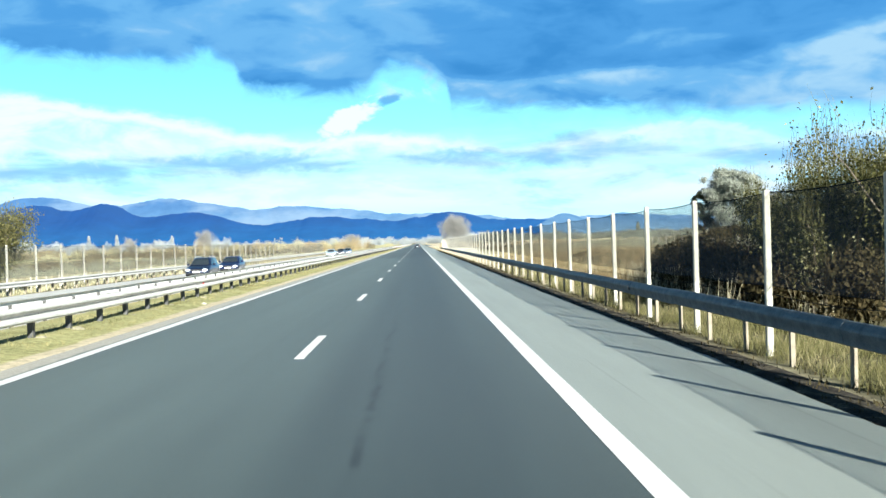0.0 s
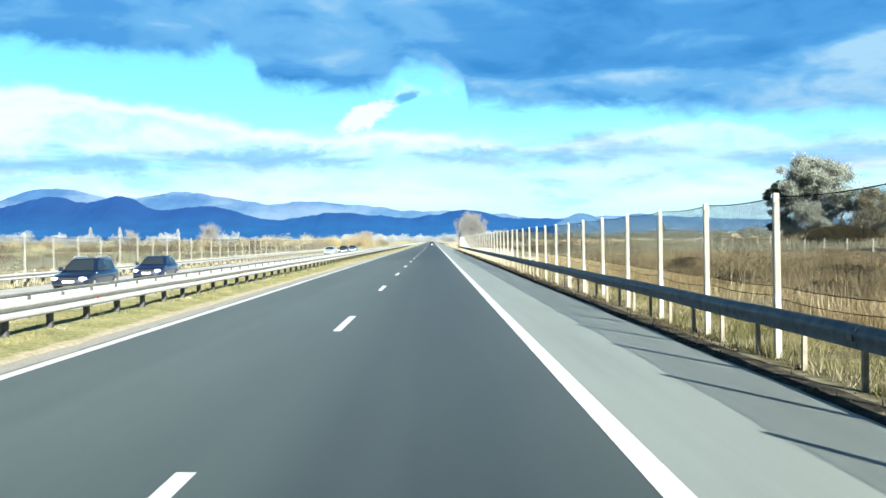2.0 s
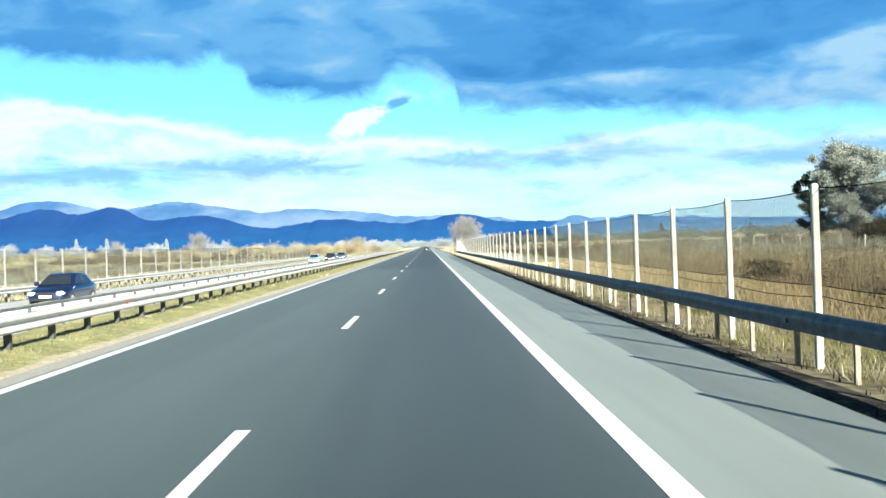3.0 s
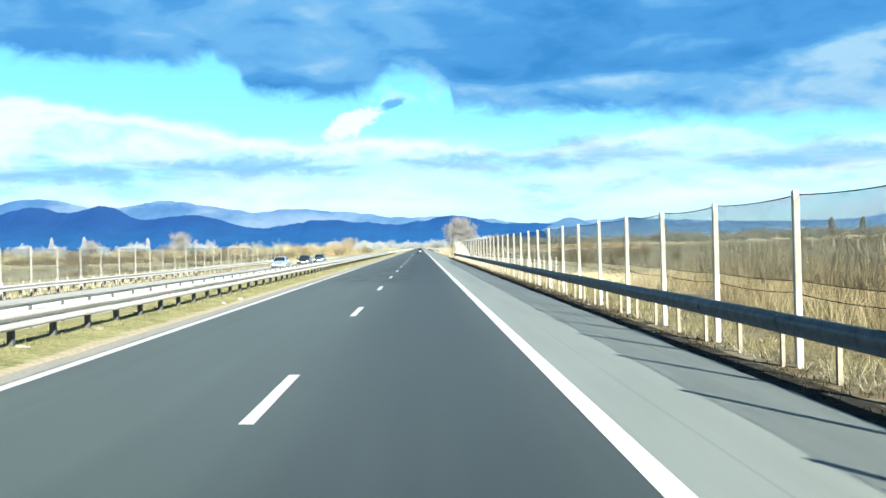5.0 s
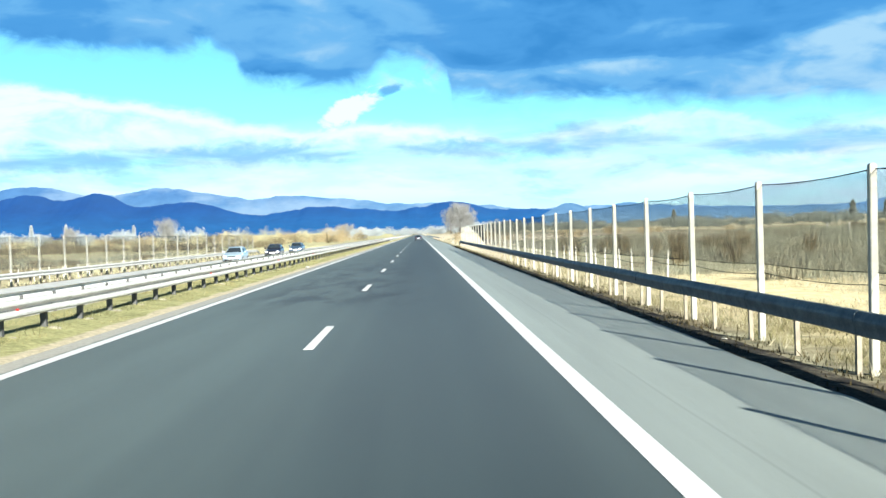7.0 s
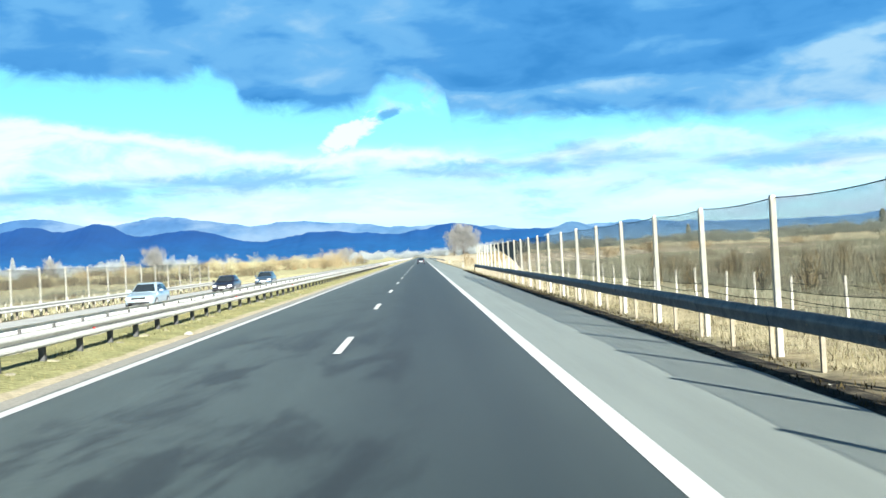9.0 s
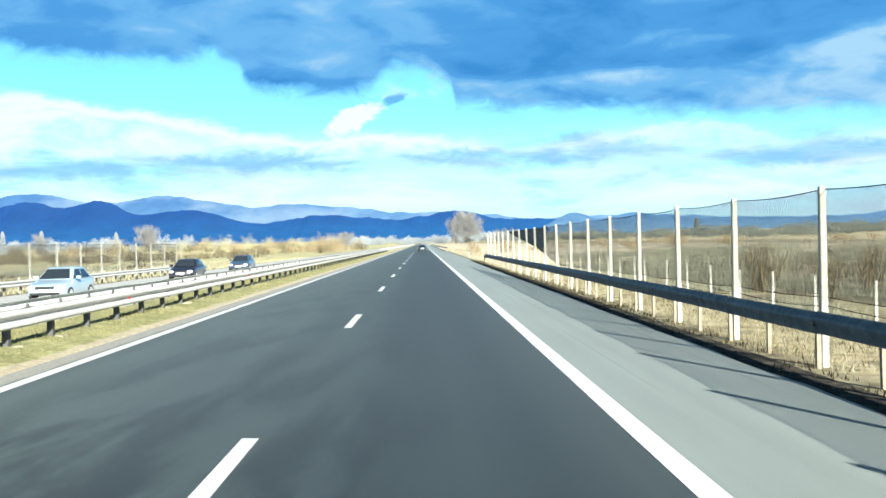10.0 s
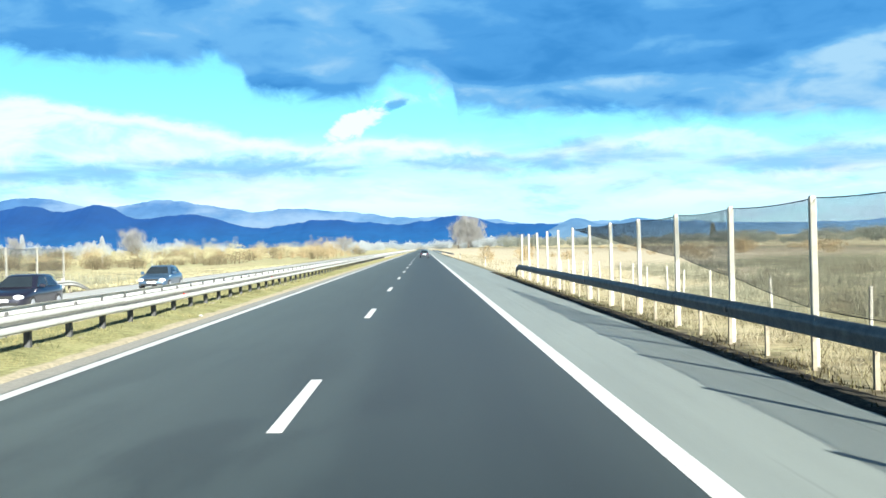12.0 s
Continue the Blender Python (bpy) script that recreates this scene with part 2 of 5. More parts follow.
def per_leaf(name, cols, rough=0.75, spec=0.2, through=0.35):
    """Foliage and straw: colour varies from blade to blade and over metres; some light passes through."""
    m = bpy.data.materials.new(name)
    m.use_nodes = True
    t = m.node_tree
    k = Nodes(t)
    b = t.nodes["Principled BSDF"]
    g = t.nodes.new("ShaderNodeNewGeometry")
    big = k.noise(g.outputs["Position"], 0.35, 3.0)
    f = k.math("ADD", k.math("MULTIPLY", g.outputs["Random Per Island"], 0.6), k.math("MULTIPLY_ADD", big, 1.0, -0.3))
    step = 1.0 / (len(cols) - 1)
    col = k.ramp(f, [(i * step, c) for i, c in enumerate(cols)])
    k.plug(col, b.inputs["Base Color"])
    b.inputs["Roughness"].default_value = rough
    b.inputs["Specular IOR Level"].default_value = spec
    tr = t.nodes.new("ShaderNodeBsdfTranslucent")
    k.plug(col, tr.inputs["Color"])
    mx = t.nodes.new("ShaderNodeMixShader")
    mx.inputs[0].default_value = through
    t.links.new(b.outputs[0], mx.inputs[1])
    t.links.new(tr.outputs[0], mx.inputs[2])
    t.links.new(mx.outputs[0], t.nodes["Material Output"].inputs["Surface"])
    return m


def asphalt(name, lane, shoulder, x_edge, x_left):
    """Dark worn lanes, paler shoulder beyond the edge line; tar stains and repair seams along the lanes."""
    def build(k, pos):
        x, y, z = k.split(pos)
        grain = k.noise(pos, 70.0, 3.0, 0.7)
        mid = k.noise(k.xyz(k.math("MULTIPLY", x, 1.2), k.math("MULTIPLY", y, 0.12)), 1.0, 5.0, 0.6)
        band = k.noise(k.xyz(k.math("MULTIPLY", x, 1.6), k.math("MULTIPLY", y, 0.01)), 1.0, 4.0, 0.6)
        v = k.math("ADD", k.math("ADD", k.math("MULTIPLY", grain, 0.25), k.math("MULTIPLY", mid, 0.4)), k.math("MULTIPLY", band, 0.45))
        dark = k.ramp(v, [(0.40, tuple(c * 0.84 for c in lane)), (0.66, tuple(c * 1.20 for c in lane))])
        # the left lane is paler; the middle of the right lane is darker
        dark = k.times(dark, k.ramp(k.math("MULTIPLY_ADD", x, 0.125, 0.75), [(0.04, (1.42, 1.40, 1.36)), (0.30, (1.50, 1.48, 1.44)), (0.50, (1.22, 1.22, 1.20)), (0.66, (0.72, 0.75, 0.77)), (0.82, (0.64, 0.68, 0.71)), (0.97, (1.0, 1.0, 1.0))], True))
        pale = k.ramp(v, [(0.40, tuple(c * 0.86 for c in shoulder)), (0.66, tuple(c * 1.14 for c in shoulder))])
        col = k.mix(k.smooth(x, x_edge - 0.10, x_edge + 0.06), dark, pale)
        dusty = k.math("ADD", x, k.math("MULTIPLY_ADD", k.noise(pos, 1.4, 5.0, 0.65), 0.22, -0.11))
        col = k.mix(k.smooth(dusty, x_left + 0.03, x_left - 0.10), col, k.ramp(k.noise(pos, 14.0, 5.0, 0.65), [(0.33, (0.20, 0.185, 0.155)), (0.68, (0.33, 0.31, 0.255))]))
        # tar stains: blotches in the stretch where the left lane was patched
        blot = k.noise(k.xyz(k.math("MULTIPLY_ADD", y, -0.05, k.math("MULTIPLY", x, 0.62)), k.math("MULTIPLY", y, 0.13)), 1.7, 6.0, 0.62, 0.3)
        stretch = k.math("MULTIPLY", k.smooth(y, 117.0, 125.0), k.math("MULTIPLY", k.smooth(y, 156.0, 142.0, 0.45, 1.0), k.smooth(y, 190.0, 172.0, 0.3, 1.0)))
        across = k.math("MULTIPLY", k.smooth(x, -5.5, -4.2), k.smooth(x, 0.4, -0.9))
        stain = k.math("MULTIPLY", k.math("MULTIPLY", k.smooth(blot, 0.46, 0.60), stretch), across)
        col = k.mix(k.math("MULTIPLY", stain, 0.74), col, tuple(c * 0.14 for c in lane))
        col = k.mix(k.math("MULTIPLY", k.math("ADD", k.smooth(y, 112.0, 128.0, 0.0, 0.16), k.smooth(y, 136.0, 150.0, 0.0, 0.22)), k.math("MULTIPLY", k.smooth(x, 1.8, 1.5), k.smooth(x, -5.6, -3.0, 0.3, 1.0))), col, k.times(col, (0.1, 0.1, 0.1)))
        # a thin sealed crack that winds along the right lane at the start
        wave = k.noise(k.xyz(0.0, k.math("MULTIPLY", y, 0.30)), 1.0, 3.0, 0.6)
        off = k.math("ABSOLUTE", k.math("SUBTRACT", x, k.math("MULTIPLY_ADD", wave, 0.5, -0.80)))
        crack = k.math("MULTIPLY", k.smooth(off, 0.075, 0.015), k.math("MULTIPLY", k.smooth(y, 27.0, 18.0), k.smooth(k.noise(pos, 1.1, 3.0), 0.35, 0.55)))
        col = k.mix(k.math("MULTIPLY", crack, 0.85), col, tuple(c * 0.25 for c in lane))
        # seams along the shoulder
        for xs in (2.62, 4.1):
            so = k.math("ABSOLUTE", k.math("SUBTRACT", x, k.math("MULTIPLY_ADD", k.noise(k.xyz(xs, k.math("MULTIPLY", y, 0.1)), 1.0, 2.0), 0.16, xs - 0.08)))
            seam = k.math("MULTIPLY", k.smooth(so, 0.03, 0.008), k.smooth(k.noise(k.xyz(xs, k.math("MULTIPLY", y, 0.06)), 1.0, 2.0), 0.46, 0.54))
            col = k.mix(k.math("MULTIPLY", seam, 0.28), col, tuple(c * 0.4 for c in shoulder))
        return col, grain, 0.35, 0.006
    m = material(name, build, 0.56, 0.0, 0.45)
    b = m.node_tree.nodes["Principled BSDF"]
    # sheen added to brighten the asphalt at a flat angle
    b.inputs["Sheen Weight"].default_value, b.inputs["Sheen Roughness"].default_value = 0.045, 0.25
    b.inputs["Sheen Tint"].default_value = (1.0, 0.98, 0.93, 1)
    return m


M_ROAD = asphalt("asphalt", (0.0360, 0.0480, 0.0450), (0.182, 0.203, 0.184), 1.87, -5.82)
M_ROAD_FAR = plain("old_asphalt", (0.33, 0.33, 0.315), 0.18, 0.7, 0.85)


def build_paint(k, pos):
    n = k.noise(pos, 9.0, 6.0, 0.7)
    g = k.noise(pos, 60.0, 3.0, 0.7)
    return k.ramp(k.math("ADD", k.math("MULTIPLY", n, 0.6), k.math("MULTIPLY", g, 0.4)), [(0.32, (0.28, 0.285, 0.275)), (0.42, (0.46, 0.46, 0.45)), (0.7, (0.54, 0.54, 0.53))]), g, 0.2, 0.004


M_PAINT = material("road_paint", build_paint, 0.6, 0.0, 0.4)


def build_zinc(k, pos, lo=(0.33, 0.33, 0.315), hi=(0.46, 0.455, 0.435)):
    x, y, z = k.split(pos)
    n = k.noise(pos, 5.0, 5.0, 0.6)
    streak = k.noise(k.xyz(k.math("MULTIPLY", x, 8.0), k.math("MULTIPLY", y, 1.2), k.math("MULTIPLY", z, 18.0)), 1.5, 5.0, 0.65)
    v = k.math("ADD", k.math("MULTIPLY", n, 0.5), k.math("MULTIPLY", streak, 0.5))
    return k.ramp(v, [(0.34, lo), (0.60, hi)]), n, 0.05, 0.002, k.ramp(v, [(0.3, 0.62), (0.7, 0.45)])


M_ZINC = material("galvanised_steel", build_zinc, 0.6, 0.0, 0.1)
# paler copy of M_ZINC, with sun on the back rail in its colour
M_ZINC_PALE = material("sunlit_galvanised_steel", lambda k, pos: build_zinc(k, pos, (0.46, 0.46, 0.445), (0.62, 0.615, 0.59)), 0.5, 0.0, 0.5)


# rail face turned from the sun: its shade is put into darker steel
def build_shaded_steel(k, pos):
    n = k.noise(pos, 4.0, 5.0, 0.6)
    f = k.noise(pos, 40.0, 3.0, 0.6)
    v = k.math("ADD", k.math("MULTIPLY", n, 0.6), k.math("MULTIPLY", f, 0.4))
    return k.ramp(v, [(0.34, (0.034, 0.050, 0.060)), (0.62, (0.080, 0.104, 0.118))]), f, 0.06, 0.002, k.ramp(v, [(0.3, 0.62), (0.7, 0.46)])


M_SHADED_STEEL = material("shaded_grey_steel", build_shaded_steel, 0.6, 0.0, 0.22)
M_POST = plain("galvanised_post", (0.19, 0.162, 0.118), 0.3, 7.0, 0.7, 0.1)
M_DARKPOST = plain("dark_steel_post", (0.07, 0.07, 0.068), 0.3, 7.0, 0.65, 0.3)
M_CONCRETE = plain("pale_concrete", (0.315, 0.30, 0.255), 0.16, 5.0, 0.9)
M_PALE_GRAVEL = plain("pale_gravel", (0.22, 0.20, 0.14), 0.35, 14.0, 0.95)
M_WIRE = plain("dark_wire", (0.012, 0.016, 0.02), 0.2, 5.0, 0.9, 0.0, 0.0)
M_RED = plain("red_reflector", (0.75, 0.04, 0.03), 0.1, 8.0, 0.3)
M_BLACK = plain("black_plastic", (0.02, 0.02, 0.02), 0.2, 8.0, 0.4)


def build_ground(k, pos):
    x, y, z = k.split(pos)
    big = k.noise(k.xyz(k.math("MULTIPLY", x, 0.018), k.math("MULTIPLY", y, 0.006)), 1.0, 5.0, 0.6, 0.4)
    mid = k.noise(pos, 0.25, 6.0, 0.62)
    fine = k.noise(pos, 3.5, 5.0, 0.65)
    straw = k.ramp(fine, [(0.33, (0.16, 0.145, 0.092)), (0.68, (0.32, 0.292, 0.195))])
    brown = k.ramp(fine, [(0.33, (0.07, 0.056, 0.037)), (0.68, (0.18, 0.145, 0.092))])
    green = k.ramp(fine, [(0.33, (0.11, 0.125, 0.04)), (0.68, (0.27, 0.27, 0.10))])
    gravel = k.ramp(fine, [(0.33, (0.06, 0.053, 0.036)), (0.68, (0.23, 0.20, 0.128))])
    col = k.mix(k.math("MULTIPLY", k.smooth(mid, 0.42, 0.60), k.math("ADD", k.smooth(y, 70.0, 100.0, 0.35, 0.75), k.smooth(x, 7.5, 6.0, 0.0, 0.6), 0.0, True)), brown, straw)
    col = k.mix(k.math("MULTIPLY", k.smooth(big, 0.48, 0.68), k.smooth(mid, 0.36, 0.60, 0.15, 0.75)), col, green)
    # the fields on the far side of the other carriageway are paler and greener than the scrub here
    left = k.smooth(x, -22.0, -27.0)
    field = k.mix(k.smooth(big, 0.42, 0.58), k.ramp(fine, [(0.33, (0.31, 0.27, 0.15)), (0.68, (0.48, 0.425, 0.25))]), k.ramp(fine, [(0.33, (0.27, 0.26, 0.135)), (0.68, (0.42, 0.405, 0.225))]))
    field = k.mix(k.math("MULTIPLY", k.smooth(y, 265.0, 235.0), k.smooth(x, -26.0, -30.0)), field, k.ramp(fine, [(0.33, (0.18, 0.155, 0.10)), (0.68, (0.33, 0.285, 0.19))]))
    col = k.mix(k.math("MULTIPLY", left, k.smooth(mid, 0.30, 0.50)), col, field)
    # gravel and dirt beside the asphalt
    near = k.math("MULTIPLY", k.smooth(x, 8.0, 5.6), k.smooth(x, 4.0, 4.4))
    col = k.mix(k.math("MULTIPLY", near, k.smooth(k.noise(pos, 1.3, 5.0, 0.6), 0.58, 0.40, 0.0, 0.75)), col, gravel)
    # a pale stubble field far off to the right
    stubble = k.math("MULTIPLY", k.math("MULTIPLY", k.smooth(x, 52.0, 70.0), k.smooth(y, 215.0, 245.0)), k.smooth(mid, 0.30, 0.44))
    col = k.mix(k.math("MULTIPLY", stubble, 0.95), col, k.ramp(fine, [(0.33, (0.33, 0.285, 0.17)), (0.68, (0.46, 0.41, 0.265))]))
    # a bare sandy field in the middle distance
    bare = k.math("MULTIPLY", k.math("MULTIPLY", k.smooth(x, 13.0, 20.0), k.smooth(x, 62.0, 46.0)), k.math("MULTIPLY", k.smooth(y, 138.0, 156.0), k.smooth(mid, 0.36, 0.50)))
    col = k.mix(k.math("MULTIPLY", bare, 0.2), col, k.ramp(fine, [(0.33, (0.30, 0.245, 0.15)), (0.68, (0.44, 0.375, 0.25))]))
    # darker, greener ground by the thicket, whose shade is put into the colour
    shady_verge = k.math("MULTIPLY", k.math("MULTIPLY", k.smooth(x, 5.0, 5.6), k.smooth(x, 13.0, 9.0)), k.smooth(y, 66.0, 40.0))
    col = k.mix(k.math("MULTIPLY", shady_verge, 0.75), col, k.ramp(fine, [(0.33, (0.018, 0.019, 0.008)), (0.68, (0.085, 0.08, 0.032))]))
    # flattened pale straw behind the guardrail
    strawy = k.math("MULTIPLY", k.math("MULTIPLY", k.smooth(x, 5.4, 6.2), k.smooth(k.math("ADD", k.math("MULTIPLY_ADD", mid, -6.0, x), k.math("MULTIPLY", k.smooth(y, 122.0, 140.0, 0.0, 8.0), k.smooth(y, 205.0, 190.0))), 17.0, 10.5)), k.math("MULTIPLY", k.smooth(y, 104.0, 116.0), k.smooth(k.noise(pos, 0.9, 5.0, 0.6), 0.36, 0.50)))
    col = k.mix(k.math("MULTIPLY", strawy, 0.6), col, k.ramp(fine, [(0.33, (0.30, 0.245, 0.135)), (0.68, (0.56, 0.475, 0.29))]))
    # a strip of cut straw lying in the sun
    lane = k.math("ABSOLUTE", k.math("SUBTRACT", x, k.math("MULTIPLY_ADD", y, 0.16, -9.4)))
    ragged = k.math("MULTIPLY_ADD", mid, 24.0, k.math("ADD", y, -12.0))
    cut = k.math("MULTIPLY", k.smooth(k.math("MULTIPLY_ADD", mid, 7.0, lane), 7.2, 4.6), k.math("MULTIPLY", k.smooth(ragged, 109.0, 119.0), k.smooth(ragged, 147.0, 130.0)))
    col = k.mix(k.math("MULTIPLY", cut, 0.9), col, k.ramp(fine, [(0.33, (0.44, 0.355, 0.19)), (0.68, (0.66, 0.56, 0.34))]))
    # bare sandy earth where the fence ends
    sand = k.math("MULTIPLY", k.smooth(x, 5.0, 6.0), k.math("MULTIPLY", k.smooth(y, 196.0, 215.0), k.smooth(x, 60.0, 24.0)))
    col = k.mix(k.math("MULTIPLY", sand, 0.75), col, k.ramp(fine, [(0.33, (0.42, 0.36, 0.25)), (0.68, (0.60, 0.53, 0.39))]))
    return col, fine, 0.6, 0.05


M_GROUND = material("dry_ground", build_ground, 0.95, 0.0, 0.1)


def build_soil(k, pos):
    clod = k.noise(pos, 2.2, 5.0, 0.62)
    fine = k.noise(pos, 16.0, 5.0, 0.65)
    v = k.math("ADD", k.math("MULTIPLY", clod, 0.6), k.math("MULTIPLY", fine, 0.4))
    # dark soil, its darkest tone deepened to stand in for the rail's shadow
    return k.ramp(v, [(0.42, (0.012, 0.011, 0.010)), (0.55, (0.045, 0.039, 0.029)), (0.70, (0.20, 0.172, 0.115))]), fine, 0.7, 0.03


M_SOIL = material("verge_soil", build_soil, 0.95, 0.0, 0.1)


def build_median(k, pos):
    x, y, z = k.split(pos)
    mid = k.noise(pos, 0.9, 5.0, 0.6)
    fine = k.noise(pos, 9.0, 5.0, 0.65)
    grass = k.ramp(k.math("ADD", k.math("MULTIPLY", fine, 0.6), k.math("MULTIPLY", mid, 0.4)), [(0.36, (0.11, 0.112, 0.045)), (0.62, (0.31, 0.295, 0.145))])
    dirt = k.ramp(fine, [(0.33, (0.22, 0.19, 0.13)), (0.68, (0.38, 0.33, 0.235))])
    f = k.math("ADD", k.smooth(x, -6.75, -6.25), k.math("MULTIPLY_ADD", mid, 0.9, -0.45))
    return k.mix(k.smooth(f, 0.3, 0.7), grass, dirt), fine, 0.5, 0.03


M_MEDIAN = material("median_grass", build_median, 0.95, 0.0, 0.1)

M_STRAW = per_leaf("straw", [(0.05, 0.046, 0.02), (0.15, 0.13, 0.062), (0.27, 0.235, 0.125), (0.13, 0.135, 0.05)])
M_PALESTRAW = per_leaf("pale_straw", [(0.13, 0.112, 0.065), (0.28, 0.245, 0.155), (0.48, 0.43, 0.3), (0.2, 0.19, 0.105)])
M_FIELDSTRAW = per_leaf("bleached_field_grass", [(0.26, 0.235, 0.14), (0.38, 0.345, 0.205), (0.5, 0.455, 0.295), (0.31, 0.3, 0.155)])
M_MEDGRASS = per_leaf("yellow_green_grass", [(0.11, 0.102, 0.04), (0.24, 0.21, 0.092), (0.35, 0.305, 0.155), (0.17, 0.168, 0.062)])
M_REED = per_leaf("golden_reed", [(0.1, 0.082, 0.045), (0.21, 0.17, 0.092), (0.38, 0.32, 0.19), (0.15, 0.138, 0.07)])
M_SCRUB = per_leaf("brown_scrub", [(0.035, 0.028, 0.015), (0.085, 0.066, 0.034), (0.17, 0.132, 0.068), (0.1, 0.09, 0.044)], through=0.25)
M_WEED = per_leaf("brown_weed", [(0.072, 0.053, 0.028), (0.122, 0.09, 0.046), (0.19, 0.143, 0.075), (0.118, 0.1, 0.05)], through=0.3)
M_GREYWEED = per_leaf("grey_weed", [(0.112, 0.11, 0.0768), (0.168, 0.164, 0.115), (0.246, 0.24, 0.17), (0.157, 0.164, 0.103)], through=0.3)
# dark undergrowth leaves; the thicket's shade is put into the colour
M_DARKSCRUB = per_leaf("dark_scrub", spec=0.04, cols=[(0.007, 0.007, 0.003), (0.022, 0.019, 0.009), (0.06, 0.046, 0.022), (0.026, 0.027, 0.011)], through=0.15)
M_GREYSCRUB = per_leaf("grey_scrub", [(0.065, 0.06, 0.04), (0.13, 0.118, 0.078), (0.22, 0.2, 0.135), (0.12, 0.118, 0.068)], through=0.25)
M_BUSHLEAF = per_leaf("pale_bush_leaf", [(0.012, 0.015, 0.005), (0.034, 0.036, 0.012), (0.11, 0.106, 0.034), (0.56, 0.53, 0.32)], 0.7, 0.06, 0.4)
M_WILLOW = per_leaf("silver_green_leaf", [(0.085, 0.1, 0.08), (0.15, 0.165, 0.135), (0.25, 0.265, 0.22), (0.38, 0.39, 0.33)], 0.6, 0.3, 0.12)
M_DARKLEAF = per_leaf("dark_green_leaf", [(0.010, 0.018, 0.010), (0.03, 0.042, 0.022), (0.07, 0.08, 0.045), (0.045, 0.05, 0.03)], 0.6, 0.3)
M_OLIVE = per_leaf("olive_leaf", [(0.03, 0.032, 0.012), (0.075, 0.073, 0.027), (0.15, 0.138, 0.055), (0.095, 0.098, 0.036)])
M_GOLD = per_leaf("golden_autumn_leaf", [(0.18, 0.135, 0.075), (0.28, 0.215, 0.125), (0.42, 0.335, 0.2), (0.24, 0.2, 0.11)])
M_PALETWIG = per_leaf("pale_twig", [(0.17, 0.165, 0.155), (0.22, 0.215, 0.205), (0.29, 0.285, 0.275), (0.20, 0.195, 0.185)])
# distance haze is mixed into the colours of M_FARPALE and M_FARGREEN
M_FARPALE = per_leaf("hazy_far_crown", [(0.25, 0.275, 0.285), (0.31, 0.34, 0.35), (0.38, 0.41, 0.42), (0.32, 0.325, 0.31)])
M_HEDGE = per_leaf("dull_brown_hedge", [(0.078, 0.066, 0.0405), (0.13, 0.108, 0.0675), (0.221, 0.182, 0.108), (0.13, 0.125, 0.0675)])
M_FARGREEN = per_leaf("hazy_far_leaf", [(0.11, 0.13, 0.125), (0.16, 0.18, 0.155), (0.23, 0.23, 0.18), (0.18, 0.19, 0.155)])
M_BARK = plain("bark", (0.16, 0.13, 0.10), 0.35, 4.0, 0.9)


def build_net():
    """Fine dark netting: thin crossing threads with open meshes between them."""
    m = bpy.data.materials.new("dark_net")
    m.use_nodes = True
    t = m.node_tree
    k = Nodes(t)
    b = t.nodes["Principled BSDF"]
    b.inputs["Base Color"].default_value, b.inputs["Roughness"].default_value = (0.02, 0.03, 0.045, 1), 0.9
    b.inputs["Specular IOR Level"].default_value = 0.0
    x, y, z = k.split(t.nodes.new("ShaderNodeNewGeometry").outputs["Position"])
    a = k.math("FRACT", k.math("MULTIPLY", k.math("ADD", y, z), 55.0))
    c = k.math("FRACT", k.math("MULTIPLY", k.math("SUBTRACT", y, z), 55.0))
    hit = k.math("MAXIMUM", k.math("LESS_THAN", a, 0.18), k.math("LESS_THAN", c, 0.18))
    k.plug(hit, b.inputs["Alpha"])
    return m


M_NET = build_net()


def backdrop(name, low, high, z0, z1, veil=0.0):
    """Far hills that glow: faint woods and folds, with blue haze put into the emission colour."""
    m = bpy.data.materials.new(name)
    m.use_nodes = True
    t = m.node_tree
    k = Nodes(t)
    b = t.nodes["Principled BSDF"]
    pos = t.nodes.new("ShaderNodeNewGeometry").outputs["Position"]
    x, y, z = k.split(pos)
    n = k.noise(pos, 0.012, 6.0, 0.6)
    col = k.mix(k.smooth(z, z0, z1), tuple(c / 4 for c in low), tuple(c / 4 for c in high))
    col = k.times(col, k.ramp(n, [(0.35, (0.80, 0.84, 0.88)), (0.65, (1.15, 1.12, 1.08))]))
    # haze at the foot of the hills, painted as a paler colour
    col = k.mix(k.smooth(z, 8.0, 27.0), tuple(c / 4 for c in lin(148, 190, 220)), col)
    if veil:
        # thin cloud on the tops, painted into the hill colour
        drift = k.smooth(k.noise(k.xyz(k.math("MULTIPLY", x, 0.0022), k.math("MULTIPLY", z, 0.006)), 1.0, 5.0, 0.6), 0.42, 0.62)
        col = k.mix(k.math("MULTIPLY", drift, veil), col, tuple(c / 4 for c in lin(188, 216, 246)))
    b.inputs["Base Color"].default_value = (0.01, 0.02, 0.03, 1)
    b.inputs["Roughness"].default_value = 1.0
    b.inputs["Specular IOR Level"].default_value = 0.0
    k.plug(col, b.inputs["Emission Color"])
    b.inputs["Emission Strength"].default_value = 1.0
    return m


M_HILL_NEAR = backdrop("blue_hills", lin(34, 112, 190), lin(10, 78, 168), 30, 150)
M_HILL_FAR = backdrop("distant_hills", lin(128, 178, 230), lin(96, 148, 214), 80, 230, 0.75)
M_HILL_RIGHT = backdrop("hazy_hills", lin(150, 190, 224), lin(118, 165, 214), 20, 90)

# ---------------------------------------------------------------- mesh helpers
FALL = 0.02094                       # crossfall of the carriageway


def road_z(x):
    return -FALL * x


